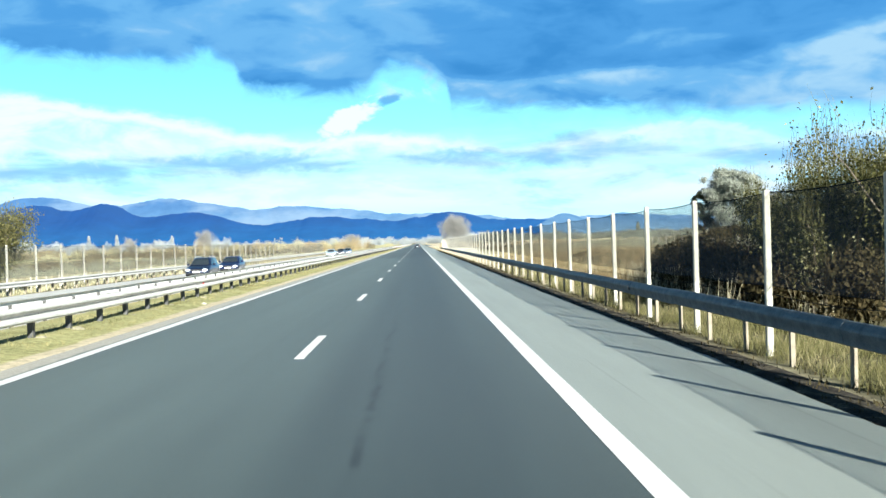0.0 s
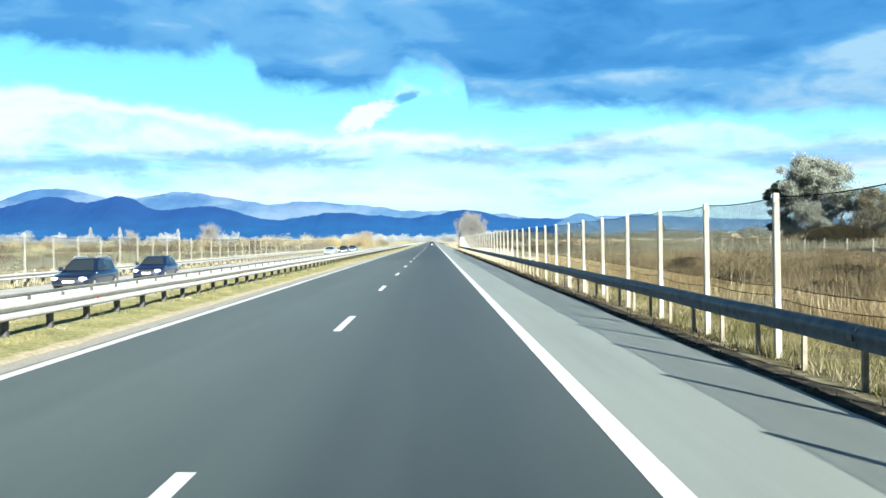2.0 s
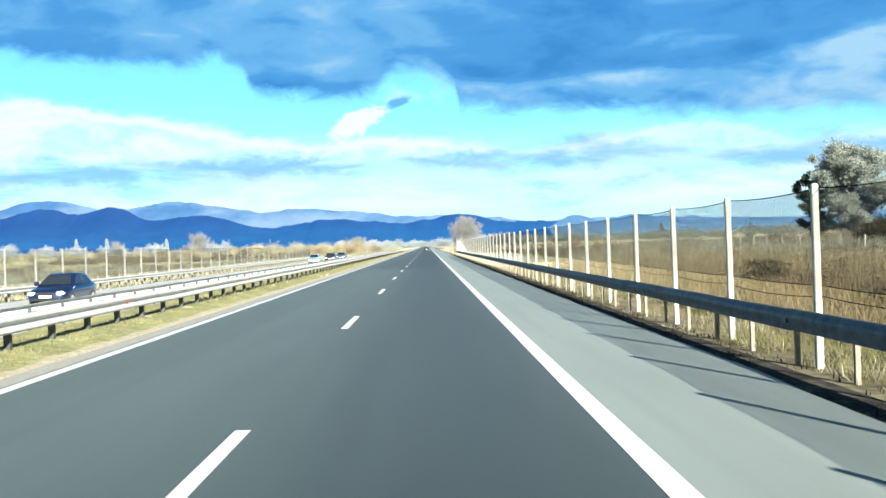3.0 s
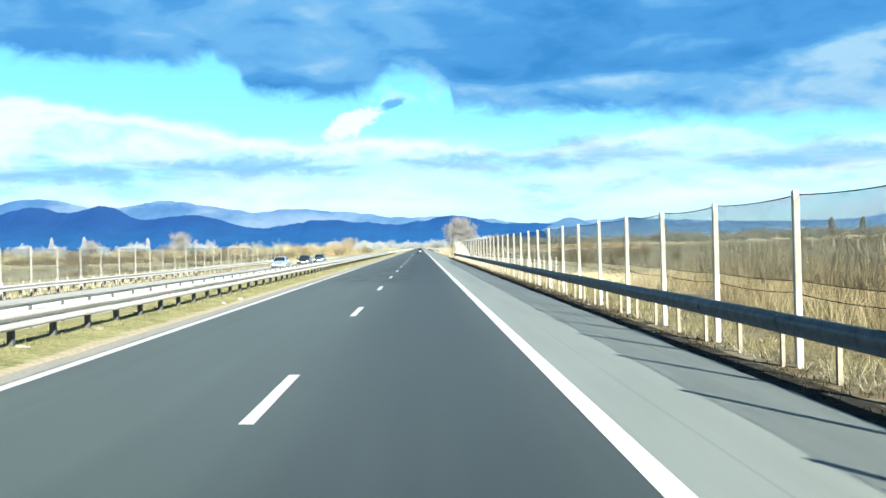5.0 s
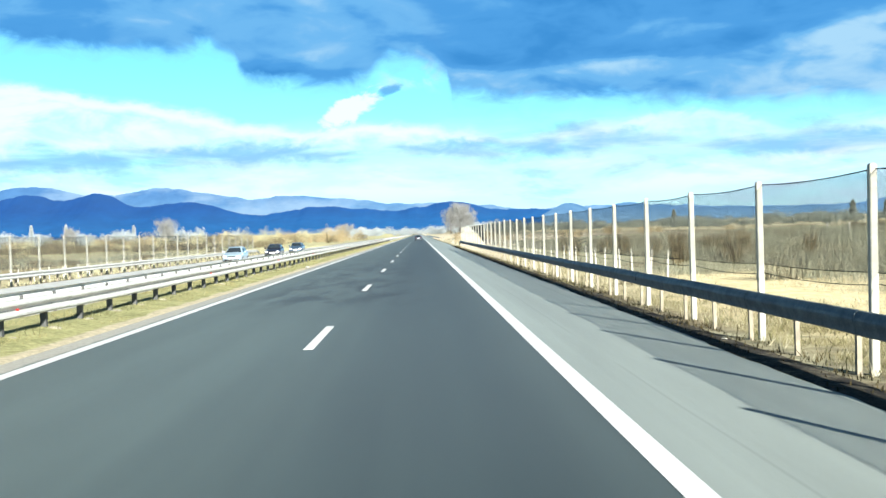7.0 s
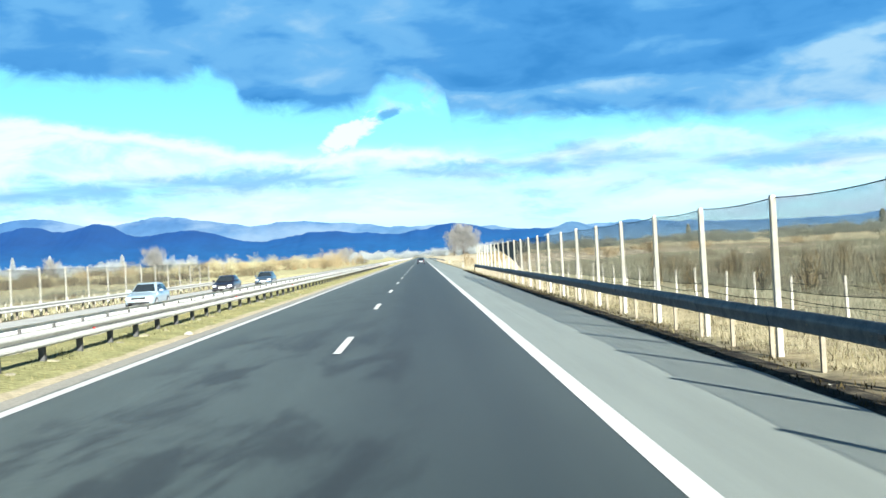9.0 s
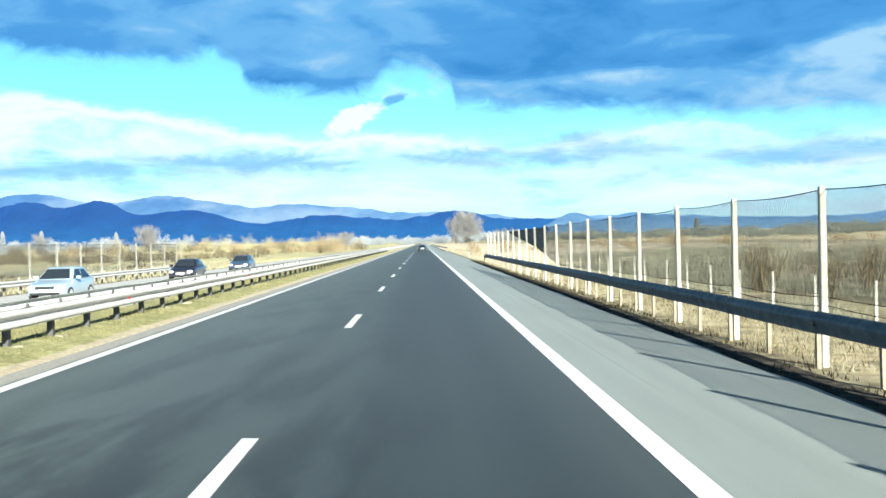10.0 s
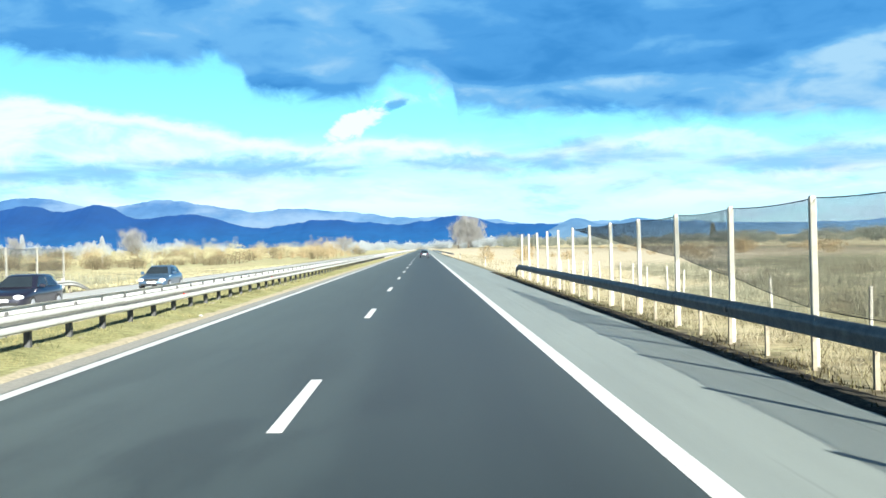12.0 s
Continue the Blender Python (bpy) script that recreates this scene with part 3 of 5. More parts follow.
def ground_z(x):
    return float(np.interp(x, [-4500, -400, -150, -60, -24.5, -22, -21.2, -21.0, 4.8, 4.93, 5.6, 9, 20, 36, 60, 120, 400, 4500],
                           [26, 2.6, -0.3, -0.7, -0.5, -0.30, -0.29, -0.6, -0.5, -0.115, -0.13, -0.16, 0.0, 0.55, 0.72, 1.0, 4.0, 30]))


def mesh_of(name, bm, mats):
    me = bpy.data.meshes.new(name)
    bm.normal_update()
    bm.to_mesh(me)
    bm.free()
    for m in (mats if isinstance(mats, (list, tuple)) else [mats]):
        me.materials.append(m)
    return me


def part(name, bm, mat, parent=None, label=""):
    """Links a bmesh (or a ready mesh) as one object under parent."""
    me = bm if isinstance(bm, bpy.types.Mesh) else mesh_of(name, bm, mat)
    ob = new(name, me)
    ob.parent = parent
    if label:
        ob["label"] = label
    return ob


def raw_mesh(name, verts, faces, mats, smooth=False):
    me = bpy.data.meshes.new(name)
    me.from_pydata([tuple(v) for v in verts], [], faces)
    for m in (mats if isinstance(mats, (list, tuple)) else [mats]):
        me.materials.append(m)
    if smooth:
        me.polygons.foreach_set("use_smooth", [True] * len(me.polygons))
    return me


def quads_mesh(name, q, mat):
    """A mesh of loose quads from an array (n, 4, 3)."""
    n = len(q)
    me = bpy.data.meshes.new(name)
    me.vertices.add(4 * n)
    me.vertices.foreach_set("co", np.ascontiguousarray(q, dtype=np.float32).ravel())
    me.loops.add(4 * n)
    me.loops.foreach_set("vertex_index", np.arange(4 * n, dtype=np.int32))
    me.polygons.add(n)
    me.polygons.foreach_set("loop_start", np.arange(0, 4 * n, 4, dtype=np.int32))
    me.update(calc_edges=True)
    me.materials.append(mat)
    return me


def box(bm, x0, x1, y0, y1, z0, z1, bevel=0.0):
    c = bmesh.ops.create_cube(bm, size=1.0)["verts"]
    for v in c:
        v.co = Vector(((x0 + x1) / 2 + v.co.x * (x1 - x0), (y0 + y1) / 2 + v.co.y * (y1 - y0), (z0 + z1) / 2 + v.co.z * (z1 - z0)))
    if bevel:
        es = {e for v in c for e in v.link_edges}
        bmesh.ops.bevel(bm, geom=list(es), offset=bevel, segments=1, affect="EDGES")
    return c


def tube(bm, pts, radii, sides=6, caps=True):
    """A tapering tube through pts."""
    rings = []
    for i, p in enumerate(pts):
        a = pts[max(i - 1, 0)]
        b = pts[min(i + 1, len(pts) - 1)]
        d = (Vector(b) - Vector(a)).normalized()
        u = d.orthogonal().normalized()
        w = d.cross(u)
        rings.append([bm.verts.new(Vector(p) + (u * math.cos(s) + w * math.sin(s)) * radii[i]) for s in [2 * math.pi * j / sides for j in range(sides)]])
    for r0, r1 in zip(rings, rings[1:]):
        for j in range(sides):
            bm.faces.new((r0[j], r0[(j + 1) % sides], r1[(j + 1) % sides], r1[j]))
    if caps:
        bm.faces.new(rings[0][::-1])
        bm.faces.new(rings[-1])


def structure(name, me, label, category):
    return tagged(new(name, me), label, category, kind="structure")


def thing(name, label, category, group="", at=(0, 0, 0)):
    ob = new(name)
    ob.empty_display_size = 0.2
    ob.location = at
    return tagged(ob, label, category, group)


# ---------------------------------------------------------------- ground, road, hills
def build_ground_sheet():
    xs = np.unique(np.concatenate([np.linspace(-4500, -500, 14), np.linspace(-500, -60, 23), np.linspace(-60, -26, 12), [-24.5, -23, -22, -21.2, -21.0, -16, -12, -8, -3, 1, 4.8, 4.93, 5.25, 5.6, 6.2, 7, 8], np.linspace(9, 40, 22), np.linspace(45, 400, 34), np.linspace(450, 4500, 14)]))
    ys = np.unique(np.concatenate([np.linspace(-400, -30, 12), np.linspace(-30, 300, 111), np.linspace(310, 1200, 60), np.linspace(1250, 4700, 30)]))
    verts = []
    for y in ys:
        for x in xs:
            z = ground_z(x)
            away = max(0.0, min(1.0, (x - 6.2) / 12 if x > 0 else (-23 - x) / 12))
            z += away * (0.16 * noise.noise((x * 0.13, y * 0.13, 0)) + 0.5 * min(1, abs(x) / 150) * noise.noise((x * 0.012, y * 0.012, 4)))
            if abs(x) > 40:
                z += 0.004 * max(0, y - 900)
            else:
                z += 0.004 * max(0, y - 1500)
            verts.append((x, y, z))
    w = len(xs)
    faces = [(j * w + i, j * w + i + 1, (j + 1) * w + i + 1, (j + 1) * w + i) for j in range(len(ys) - 1) for i in range(w - 1)]
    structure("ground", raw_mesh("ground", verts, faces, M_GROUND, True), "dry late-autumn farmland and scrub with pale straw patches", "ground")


def strip(x0, z0, x1, z1, y0, y1, depth, step=20.0, nx=1):
    """A slab that follows a straight cross section."""
    n = max(1, round((y1 - y0) / step))
    verts, faces = [], []
    for j in range(n + 1):
        y = y0 + (y1 - y0) * j / n
        for i in range(nx + 1):
            f = i / nx
            verts.append((x0 + (x1 - x0) * f, y, z0 + (z1 - z0) * f))
        verts += [(x1, y, z1 - depth), (x0, y, z0 - depth)]
    w = nx + 3
    for j in range(n):
        for i in range(w):
            a, b = j * w + i, j * w + (i + 1) % w
            faces.append((a, b, b + w, a + w))
    faces += [tuple(range(w))[::-1], tuple(range(n * w, n * w + w))]
    return verts, faces


def build_roads():
    v, f = strip(-6.25, road_z(-6.25), 4.93, road_z(4.93), -80, 1500, 0.35)
    road = structure("road", raw_mesh("road", v, f, M_ROAD), "dark worn asphalt carriageway with a paler grey hard shoulder", "road")
    v, f = strip(-21.2, -0.27, -10.2, -0.17, -80, 1500, 0.2)
    far = structure("road_opposite", raw_mesh("road_opposite", v, f, M_ROAD_FAR), "pale grey asphalt of the opposite carriageway beyond the median", "road")

    def line(name, parent, x, width, y0, y1, z_of, lift=0.004):
        n = max(1, round((y1 - y0) / 4))
        vs, fs = [], []
        for j in range(n + 1):
            y = y0 + (y1 - y0) * j / n
            wob = 0.006 * noise.noise((x, y * 0.7, 0))
            for s in (-1, 1):
                xx = x + s * width / 2 + wob
                vs.append((xx, y, z_of(xx) + lift))
        fs = [(2 * j, 2 * j + 1, 2 * j + 3, 2 * j + 2) for j in range(n)]
        vs += [(a, b, c - 0.0035) for a, b, c in vs[:2]]
        fs.append((0, len(vs) - 2, len(vs) - 1, 1))
        return part(name, raw_mesh(name, vs, fs, M_PAINT), M_PAINT, parent)

    line("edge_line", road, 1.806, 0.25, -80, 1400, road_z)
    line("edge_line", road, -5.694, 0.20, -80, 1400, road_z)
    zf = lambda x: np.interp(x, [-21.2, -10.2], [-0.27, -0.17])
    line("edge_line", far, -10.75, 0.20, -80, 1400, zf)
    line("edge_line", far, -18.3, 0.22, -80, 1400, zf)
    vs, fs = [], []
    for sy in (0.0, 3.93):
        for sx in (-0.08, 0.08):
            vs += [(sx, sy, road_z(sx) + 0.004), (sx, sy, road_z(sx) + 0.0005)]
    fs = [(0, 2, 6, 4), (0, 1, 3, 2), (4, 6, 7, 5), (0, 4, 5, 1), (2, 3, 7, 6)]
    dash = raw_mesh("lane_dash", vs, fs, M_PAINT)
    for k in range(-4, 60):
        ob = part("lane_dash", dash, M_PAINT, road)
        ob.location = (-1.944, 15.702 + 15.994 * k, road_z(-1.944))
    for k in range(0, 60):
        ob = part("lane_dash", dash, M_PAINT, far)
        ob.location = (-14.5, 4.0 + 15.994 * k, float(zf(-14.5)) + 0.004)
        ob.rotation_euler = (0, 0.0118, 0)

    # the raised grassy median between the two carriageways
    xs = [-10.3, -10.15, -9.6, -9.0, -8.2, -7.5, -7.1, -6.7, -6.3, -6.15]
    zs = [-0.3, -0.13, 0.10, 0.25, 0.27, 0.27, 0.24, 0.19, 0.145, 0.05]
    ys = np.concatenate([np.linspace(-80, 0, 20), np.linspace(1, 260, 260), np.linspace(265, 1500, 120)])
    verts = [(x + (0.10 * noise.noise((3, y * 0.5, 0)) if i > len(xs) - 3 else 0), y, z + 0.05 * noise.noise((x * 1.5, y * 0.8, 2))) for y in ys for i, (x, z) in enumerate(zip(xs, zs))]
    w = len(xs)
    faces = [(j * w + i, j * w + i + 1, (j + 1) * w + i + 1, (j + 1) * w + i) for j in range(len(ys) - 1) for i in range(w - 1)]
    structure("median", raw_mesh("median", verts, faces, M_MEDIAN, True), "raised grassy median strip with dry yellow-green grass", "median")


def build_verge_soil():
    """Soil and matted grass that has crept over the outer edge of the hard shoulder."""
    ys = np.linspace(-30, 240, 541)
    verts = []
    for y in ys:
        inner = 4.57 + 0.10 * noise.noise((1.7, y * 0.35, 0)) + 0.07 * noise.noise((5.1, y * 1.6, 0))
        for i, (x, up) in enumerate(((inner, -0.004), (inner + 0.09, 0.012), (4.90, 0.02), (5.02, 0.018), (5.16, 0.012), (5.32, -0.03))):
            base = road_z(x) if x < 4.9 else ground_z(max(x, 4.94))
            verts.append((x, y, base + up + (0.012 * noise.noise((x * 3, y * 2.5, 1)) if 0 < i < 5 else 0)))
    faces = [(j * 6 + i, j * 6 + i + 1, j * 6 + i + 7, j * 6 + i + 6) for j in range(len(ys) - 1) for i in range(5)]
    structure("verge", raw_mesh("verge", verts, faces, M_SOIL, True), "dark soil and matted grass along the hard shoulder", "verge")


def ridge(name, hills, y, base, mat, label, x0, x1, seed, rough):
    """A far range of hills: the outline is a sum of broad swells with rough woods on top."""
    verts, faces = [], []
    xs = np.linspace(x0, x1, 420)
    rows = 5
    for x in xs:
        h = base + sum(a * math.exp(-((x - c) / w) ** 2) for c, w, a in hills)
        h += rough * (noise.noise((x * 0.006, seed, 0)) + 0.7 * noise.noise((x * 0.017, seed, 1)) + 0.4 * noise.noise((x * 0.05, seed, 2)) + 0.2 * noise.noise((x * 0.13, seed, 3)))
        for r in range(rows):
            f = r / (rows - 1)
            verts.append((x, y - 500 * (1 - f) ** 1.5, -20 + (h + 20) * f ** 0.8))
    faces = [(i * rows + r, (i + 1) * rows + r, (i + 1) * rows + r + 1, i * rows + r + 1) for i in range(len(xs) - 1) for r in range(rows - 1)]
    structure(name, raw_mesh(name, verts, faces, mat, True), label, "hills")


def build_hills():
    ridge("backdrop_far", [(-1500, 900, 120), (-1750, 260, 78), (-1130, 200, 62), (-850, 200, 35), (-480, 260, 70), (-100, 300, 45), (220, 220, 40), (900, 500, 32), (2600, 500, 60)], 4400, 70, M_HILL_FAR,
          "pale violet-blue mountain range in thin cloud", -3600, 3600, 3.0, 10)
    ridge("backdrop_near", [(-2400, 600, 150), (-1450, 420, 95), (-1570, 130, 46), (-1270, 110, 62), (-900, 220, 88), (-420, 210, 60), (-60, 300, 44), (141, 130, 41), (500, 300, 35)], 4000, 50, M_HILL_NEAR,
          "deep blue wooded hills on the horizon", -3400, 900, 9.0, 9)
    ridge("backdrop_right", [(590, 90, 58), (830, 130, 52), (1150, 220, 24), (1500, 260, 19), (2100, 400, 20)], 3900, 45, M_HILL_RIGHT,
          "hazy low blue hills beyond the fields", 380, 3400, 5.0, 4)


build_ground_sheet()
build_roads()
build_verge_soil()
build_hills()

# ---------------------------------------------------------------- guardrails
def beam_mesh(name, length, side, mat, flat=False):
    """One W-profile guardrail beam with sheet thickness; side -1 bulges towards -x, +1 towards +x. z runs from 0 to 0.31."""
    prof = [(0.0, 0.316), (0.05, 0.312), (0.095, 0.296), (0.110, 0.272), (0.108, 0.234), (0.020, 0.164), (0.0, 0.150), (0.010, 0.136), (0.095, 0.110), (0.110, 0.088), (0.108, 0.044), (0.085, 0.018), (0.04, 0.004), (0.0, 0.0)]
    if flat:
        prof = [(0.0, 0.316), (0.028, 0.306), (0.062, 0.272), (0.088, 0.234), (0.098, 0.200), (0.094, 0.170), (0.080, 0.130), (0.068, 0.090), (0.062, 0.050), (0.062, 0.022), (0.04, 0.004), (0.0, 0.0)]
    th = 0.005
    loop = [(side * d, z) for d, z in prof] + [(side * (d - th), z) for d, z in prof[::-1]]
    n = len(loop)
    y0, y1 = -0.12, length + 0.02
    # the near end laps over the next beam
    verts = [(x + (side * 0.006 if y == y0 else 0), y, z) for y in (y0, y1) for x, z in loop]
    faces = [(i, (i + 1) % n, n + (i + 1) % n, n + i) for i in range(n)]
    faces += [tuple(range(n))[::-1], tuple(range(n, 2 * n))]
    me = raw_mesh(name, verts, faces, mat)
    return me


def c_post_mesh(name, height, mat, side, w, d):
    """A C-section steel post, open away from the traffic."""
    t = 0.006
    e = w * 0.45
    loop = [(0, -w), (d, -w), (d, -w + e), (d - t, -w + e), (d - t, -w + t), (t, -w + t), (t, w - t), (d - t, w - t), (d - t, w - e), (d, w - e), (d, w), (0, w)]
    n = len(loop)
    verts = [(-side * x, y, z) for z in (-0.25, height) for x, y in loop]
    faces = [(i, (i + 1) % n, n + (i + 1) % n, n + i) for i in range(n)] + [tuple(range(n))[::-1], tuple(range(n, 2 * n))]
    return raw_mesh(name, verts, faces, mat)


def spacer_mesh(name, side):
    bm = bmesh.new()
    box(bm, -0.045, 0.02, -0.04, 0.04, 0.05, 0.26, 0.006) if side > 0 else box(bm, -0.02, 0.045, -0.04, 0.04, 0.05, 0.26, 0.006)
    return mesh_of(name, bm, M_ZINC)


def bolt_mesh():
    bm = bmesh.new()
    bmesh.ops.create_uvsphere(bm, u_segments=8, v_segments=5, radius=0.02)
    for v in bm.verts:
        v.co.x *= 0.5
    return mesh_of("bolt", bm, M_POST)


BOLT = bolt_mesh()


def footing_mesh():
    """A low uneven collar of pale gravel round the foot of a post."""
    bm = bmesh.new()
    bmesh.ops.create_icosphere(bm, subdivisions=2, radius=0.14)
    for v in bm.verts:
        v.co *= 1 + 0.35 * noise.noise(v.co * 9)
        v.co.z *= 0.45
    return mesh_of("footing", bm, M_PALE_GRAVEL)


FOOTING = footing_mesh()


def guardrail(label, x_back, side, z_beam, z_foot, y0, y1, post_ys, far_end=None, post_mat=None, steel=None, post_size=(0.055, 0.11), spaced=True, footed=False, flat=False):
    rail = thing("guardrail", label, "guardrail", "guardrails along the motorway", (x_back, y0, z_foot))
    steel = steel or M_ZINC
    beam = beam_mesh("beam", 4.0, side, steel, flat)
    n = int((y1 - y0) / 4.0)
    for k in range(n):
        ob = part("beam", beam, M_ZINC, rail)
        ob.location = (0, 4.0 * k, z_beam - z_foot + 0.006 * math.sin(k * 2.1))
        ob.rotation_euler = (0, 0, 0.0012 * math.sin(k * 1.7))
    post = c_post_mesh("post", z_beam + 0.24 - z_foot, post_mat or M_POST, side, *post_size)
    spacer = spacer_mesh("spacer", side)
    rnd = random.Random(int(abs(x_back) * 100))
    for y in post_ys:
        ob = part("post", post, None, rail)
        ob.location = (-side * (0.09 if spaced else 0.006), y - y0, rnd.uniform(-0.015, 0.015))
        ob.rotation_euler = (rnd.uniform(-0.012, 0.012), rnd.uniform(-0.012, 0.012), 0)
        if spaced:
            ob = part("spacer", spacer, None, rail)
            ob.location = (-side * 0.045, y - y0, z_beam - z_foot)
        if footed and y < 230:
            ob = part("footing", FOOTING, None, rail, "pale gravel round the post foot")
            ob.location = (rnd.uniform(0.0, 0.06), y - y0 + rnd.uniform(-0.05, 0.05), rnd.uniform(-0.03, 0.0))
            ob.rotation_euler = (0, 0, rnd.uniform(0, 6.28))
            ob.scale = [rnd.uniform(0.5, 1.15)] * 3
        if y < 200:
            ob = part("bolt", BOLT, None, rail)
            ob.location = (side * (0.083 if flat else 0.004), y - y0, z_beam - z_foot + 0.155)
    if far_end is not None:
        # beams and posts of the far stretch, too small to tell apart
        nb = int((far_end - y1) / 4.0)
        bm = bmesh.new()
        for k in range(nb):
            bm.from_mesh(beam)
            bm.verts.ensure_lookup_table()
            for v in bm.verts[-len(beam.vertices):]:
                v.co += Vector((0, y1 - y0 + 4.0 * k, z_beam - z_foot))
        for k in range(nb * 2):
            bm.from_mesh(post)
            bm.verts.ensure_lookup_table()
            for v in bm.verts[-len(post.vertices):]:
                v.co += Vector((-side * 0.09, y1 - y0 + 2.0 * k, 0))
        me = mesh_of("rail_run", bm, [steel])
        ob = part("rail_run", me, None, rail)
        ob["kind"] = "stuff"
    return rail


def ramp_end(rail, x, y, z_beam, side, steel, length=4.2, drop=0.62, out=0.25):
    """The beam bends down into the ground at its far end."""
    prof = [(0.0, 0.310), (0.074, 0.262), (0.083, 0.245), (0.074, 0.226), (0.008, 0.155), (0.074, 0.084), (0.083, 0.065), (0.074, 0.048), (0.0, 0.0)]
    loop = [(side * d, z) for d, z in prof] + [(side * (d - 0.005), z) for d, z in prof[::-1]]
    n, st = len(loop), 7
    verts, faces = [], []
    for j in range(st + 1):
        f = j / st
        for a, b in loop:
            verts.append((x + a + out * f * f - rail.location.x, y + length * f - rail.location.y, z_beam + b * (1 - 0.25 * f) - drop * f ** 1.6 - rail.location.z))
    for j in range(st):
        faces += [(j * n + i, j * n + (i + 1) % n, (j + 1) * n + (i + 1) % n, (j + 1) * n + i) for i in range(n)]
    faces += [tuple(range(n))[::-1], tuple(range(st * n, st * n + n))]
    part("end_terminal", raw_mesh("end_terminal", verts, faces, steel, False), None, rail, "ramped end section bent down to the ground")


def build_guardrails():
    ys = [16.02 + 2.0045 * k for k in range(-20, 106)]
    right = guardrail("galvanised steel guardrail beside the hard shoulder, shade put into its dark colour", 5.33, -1, 0.42, -0.13, -36.0, 224.0, ys, steel=M_SHADED_STEEL, post_size=(0.035, 0.065), flat=True)
    ramp_end(right, 5.33, 224.0, 0.42, -1, M_SHADED_STEEL)
    bm = bmesh.new()
    box(bm, -0.025, 0.05, -0.09, 0.09, -0.045, 0.045, 0.008)
    refl = mesh_of("reflector", bm, M_BLACK)
    for k in range(-2, 13):
        ob = part("reflector", refl, None, right, "small black reflector housing")
        ob.location = (-0.088, 24.0 + 16.0 * k + 36.0, 0.42 + 0.155 + 0.13)
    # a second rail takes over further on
    guardrail("galvanised steel guardrail starting beyond the gap", 5.36, -1, 0.42, -0.14, 352.0, 480.0, [353 + 4 * k for k in range(32)], far_end=800, steel=M_SHADED_STEEL)
    near = guardrail("sunlit galvanised guardrail on the median, dark posts", -7.31, 1, 0.575, 0.24, -24.0, 340.0, [20.87 + 2.0045 * k for k in range(-22, 159)], far_end=1100, post_mat=M_DARKPOST, footed=True)
    bm = bmesh.new()
    box(bm, 0.0, 0.05, -0.03, 0.03, -0.03, 0.03, 0.008)
    red = mesh_of("reflector", bm, M_RED)
    for k in range(-2, 20):
        ob = part("reflector", red, None, near, "small red reflector")
        ob.location = (0.004, 17.0 + 16.07 * k + 24.0, 0.575 + 0.14 - 0.24)
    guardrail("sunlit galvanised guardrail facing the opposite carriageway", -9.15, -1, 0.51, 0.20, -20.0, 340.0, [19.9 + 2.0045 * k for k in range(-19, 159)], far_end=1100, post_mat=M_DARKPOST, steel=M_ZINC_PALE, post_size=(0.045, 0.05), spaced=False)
    opp = guardrail("galvanised guardrail on the far side of the opposite carriageway", -21.55, 1, 0.13, -0.3, 0.0, 226.0, [2 + 2.0045 * k for k in range(0, 112)])
    ramp_end(opp, -21.55, 224.0, 0.13, 1, M_ZINC, out=-0.2)


build_guardrails()


# ---------------------------------------------------------------- net fences
def fence_post_mesh(height):
    """A square concrete post, slightly tapered with chamfered edges and a pitched top."""
    bm = bmesh.new()
    h = 0.05
    c = 0.012
    ring = [(h, h - c), (h - c, h), (-h + c, h), (-h, h - c), (-h, -h + c), (-h + c, -h), (h - c, -h), (h, -h + c)]
    rows = []
    for z, s in ((-0.5, 1.06), (height - 0.03, 0.95), (height, 0.72)):
        rows.append([bm.verts.new((x * s, y * s, z)) for x, y in ring])
    for a, b in zip(rows, rows[1:]):
        for i in range(8):
            bm.faces.new((a[i], a[(i + 1) % 8], b[(i + 1) % 8], b[i]))
    bm.faces.new(rows[-1])
    bm.faces.new(rows[0][::-1])
    return mesh_of("post", bm, M_CONCRETE)


def net_bay(span, low0, low1, top0, top1, ribs=0.0004):
    """The netting of one bay: a slightly slack sheet of crossing threads, with the upright threads as thin strips."""
    verts, faces, mats = [], [], []
    nx, nz = 8, 3
    for i in range(nx + 1):
        f = i / nx
        sag = 4 * f * (1 - f)
        lo, hi = low0 + (low1 - low0) * f - 0.03 * sag, top0 + (top1 - top0) * f - 0.045 * sag
        for j in range(nz + 1):
            verts.append((0.012 * sag * math.sin(3 * j + i), span * f, lo + (hi - lo) * j / nz))
    for i in range(nx):
        for j in range(nz):
            a = i * (nz + 1) + j
            faces.append((a, a + nz + 1, a + nz + 2, a + 1))
            mats.append(0)
    if ribs:
        m = int(span / 0.03)
        for i in range(m):
            f = (i + 0.5) / m
            sag = 4 * f * (1 - f)
            lo, hi = low0 + (low1 - low0) * f - 0.03 * sag, top0 + (top1 - top0) * f - 0.045 * sag
            if hi - lo < 0.05:
                continue
            b = len(verts)
            verts += [(-ribs, span * f, lo), (ribs, span * f, lo), (ribs, span * f, hi), (-ribs, span * f, hi)]
            faces.append((b, b + 1, b + 2, b + 3))
            mats.append(1)
    me = raw_mesh("net", verts, faces, [M_NET, M_WIRE])
    me.polygons.foreach_set("material_index", mats)
    return me


def cord(span, z0, z1, sag, r=0.008):
    bm = bmesh.new()
    pts = [(0, span * i / 8, z0 + (z1 - z0) * i / 8 - sag * 4 * (i / 8) * (1 - i / 8)) for i in range(9)]
    tube(bm, pts, [r] * 9, 5)
    return mesh_of("cord", bm, M_WIRE)


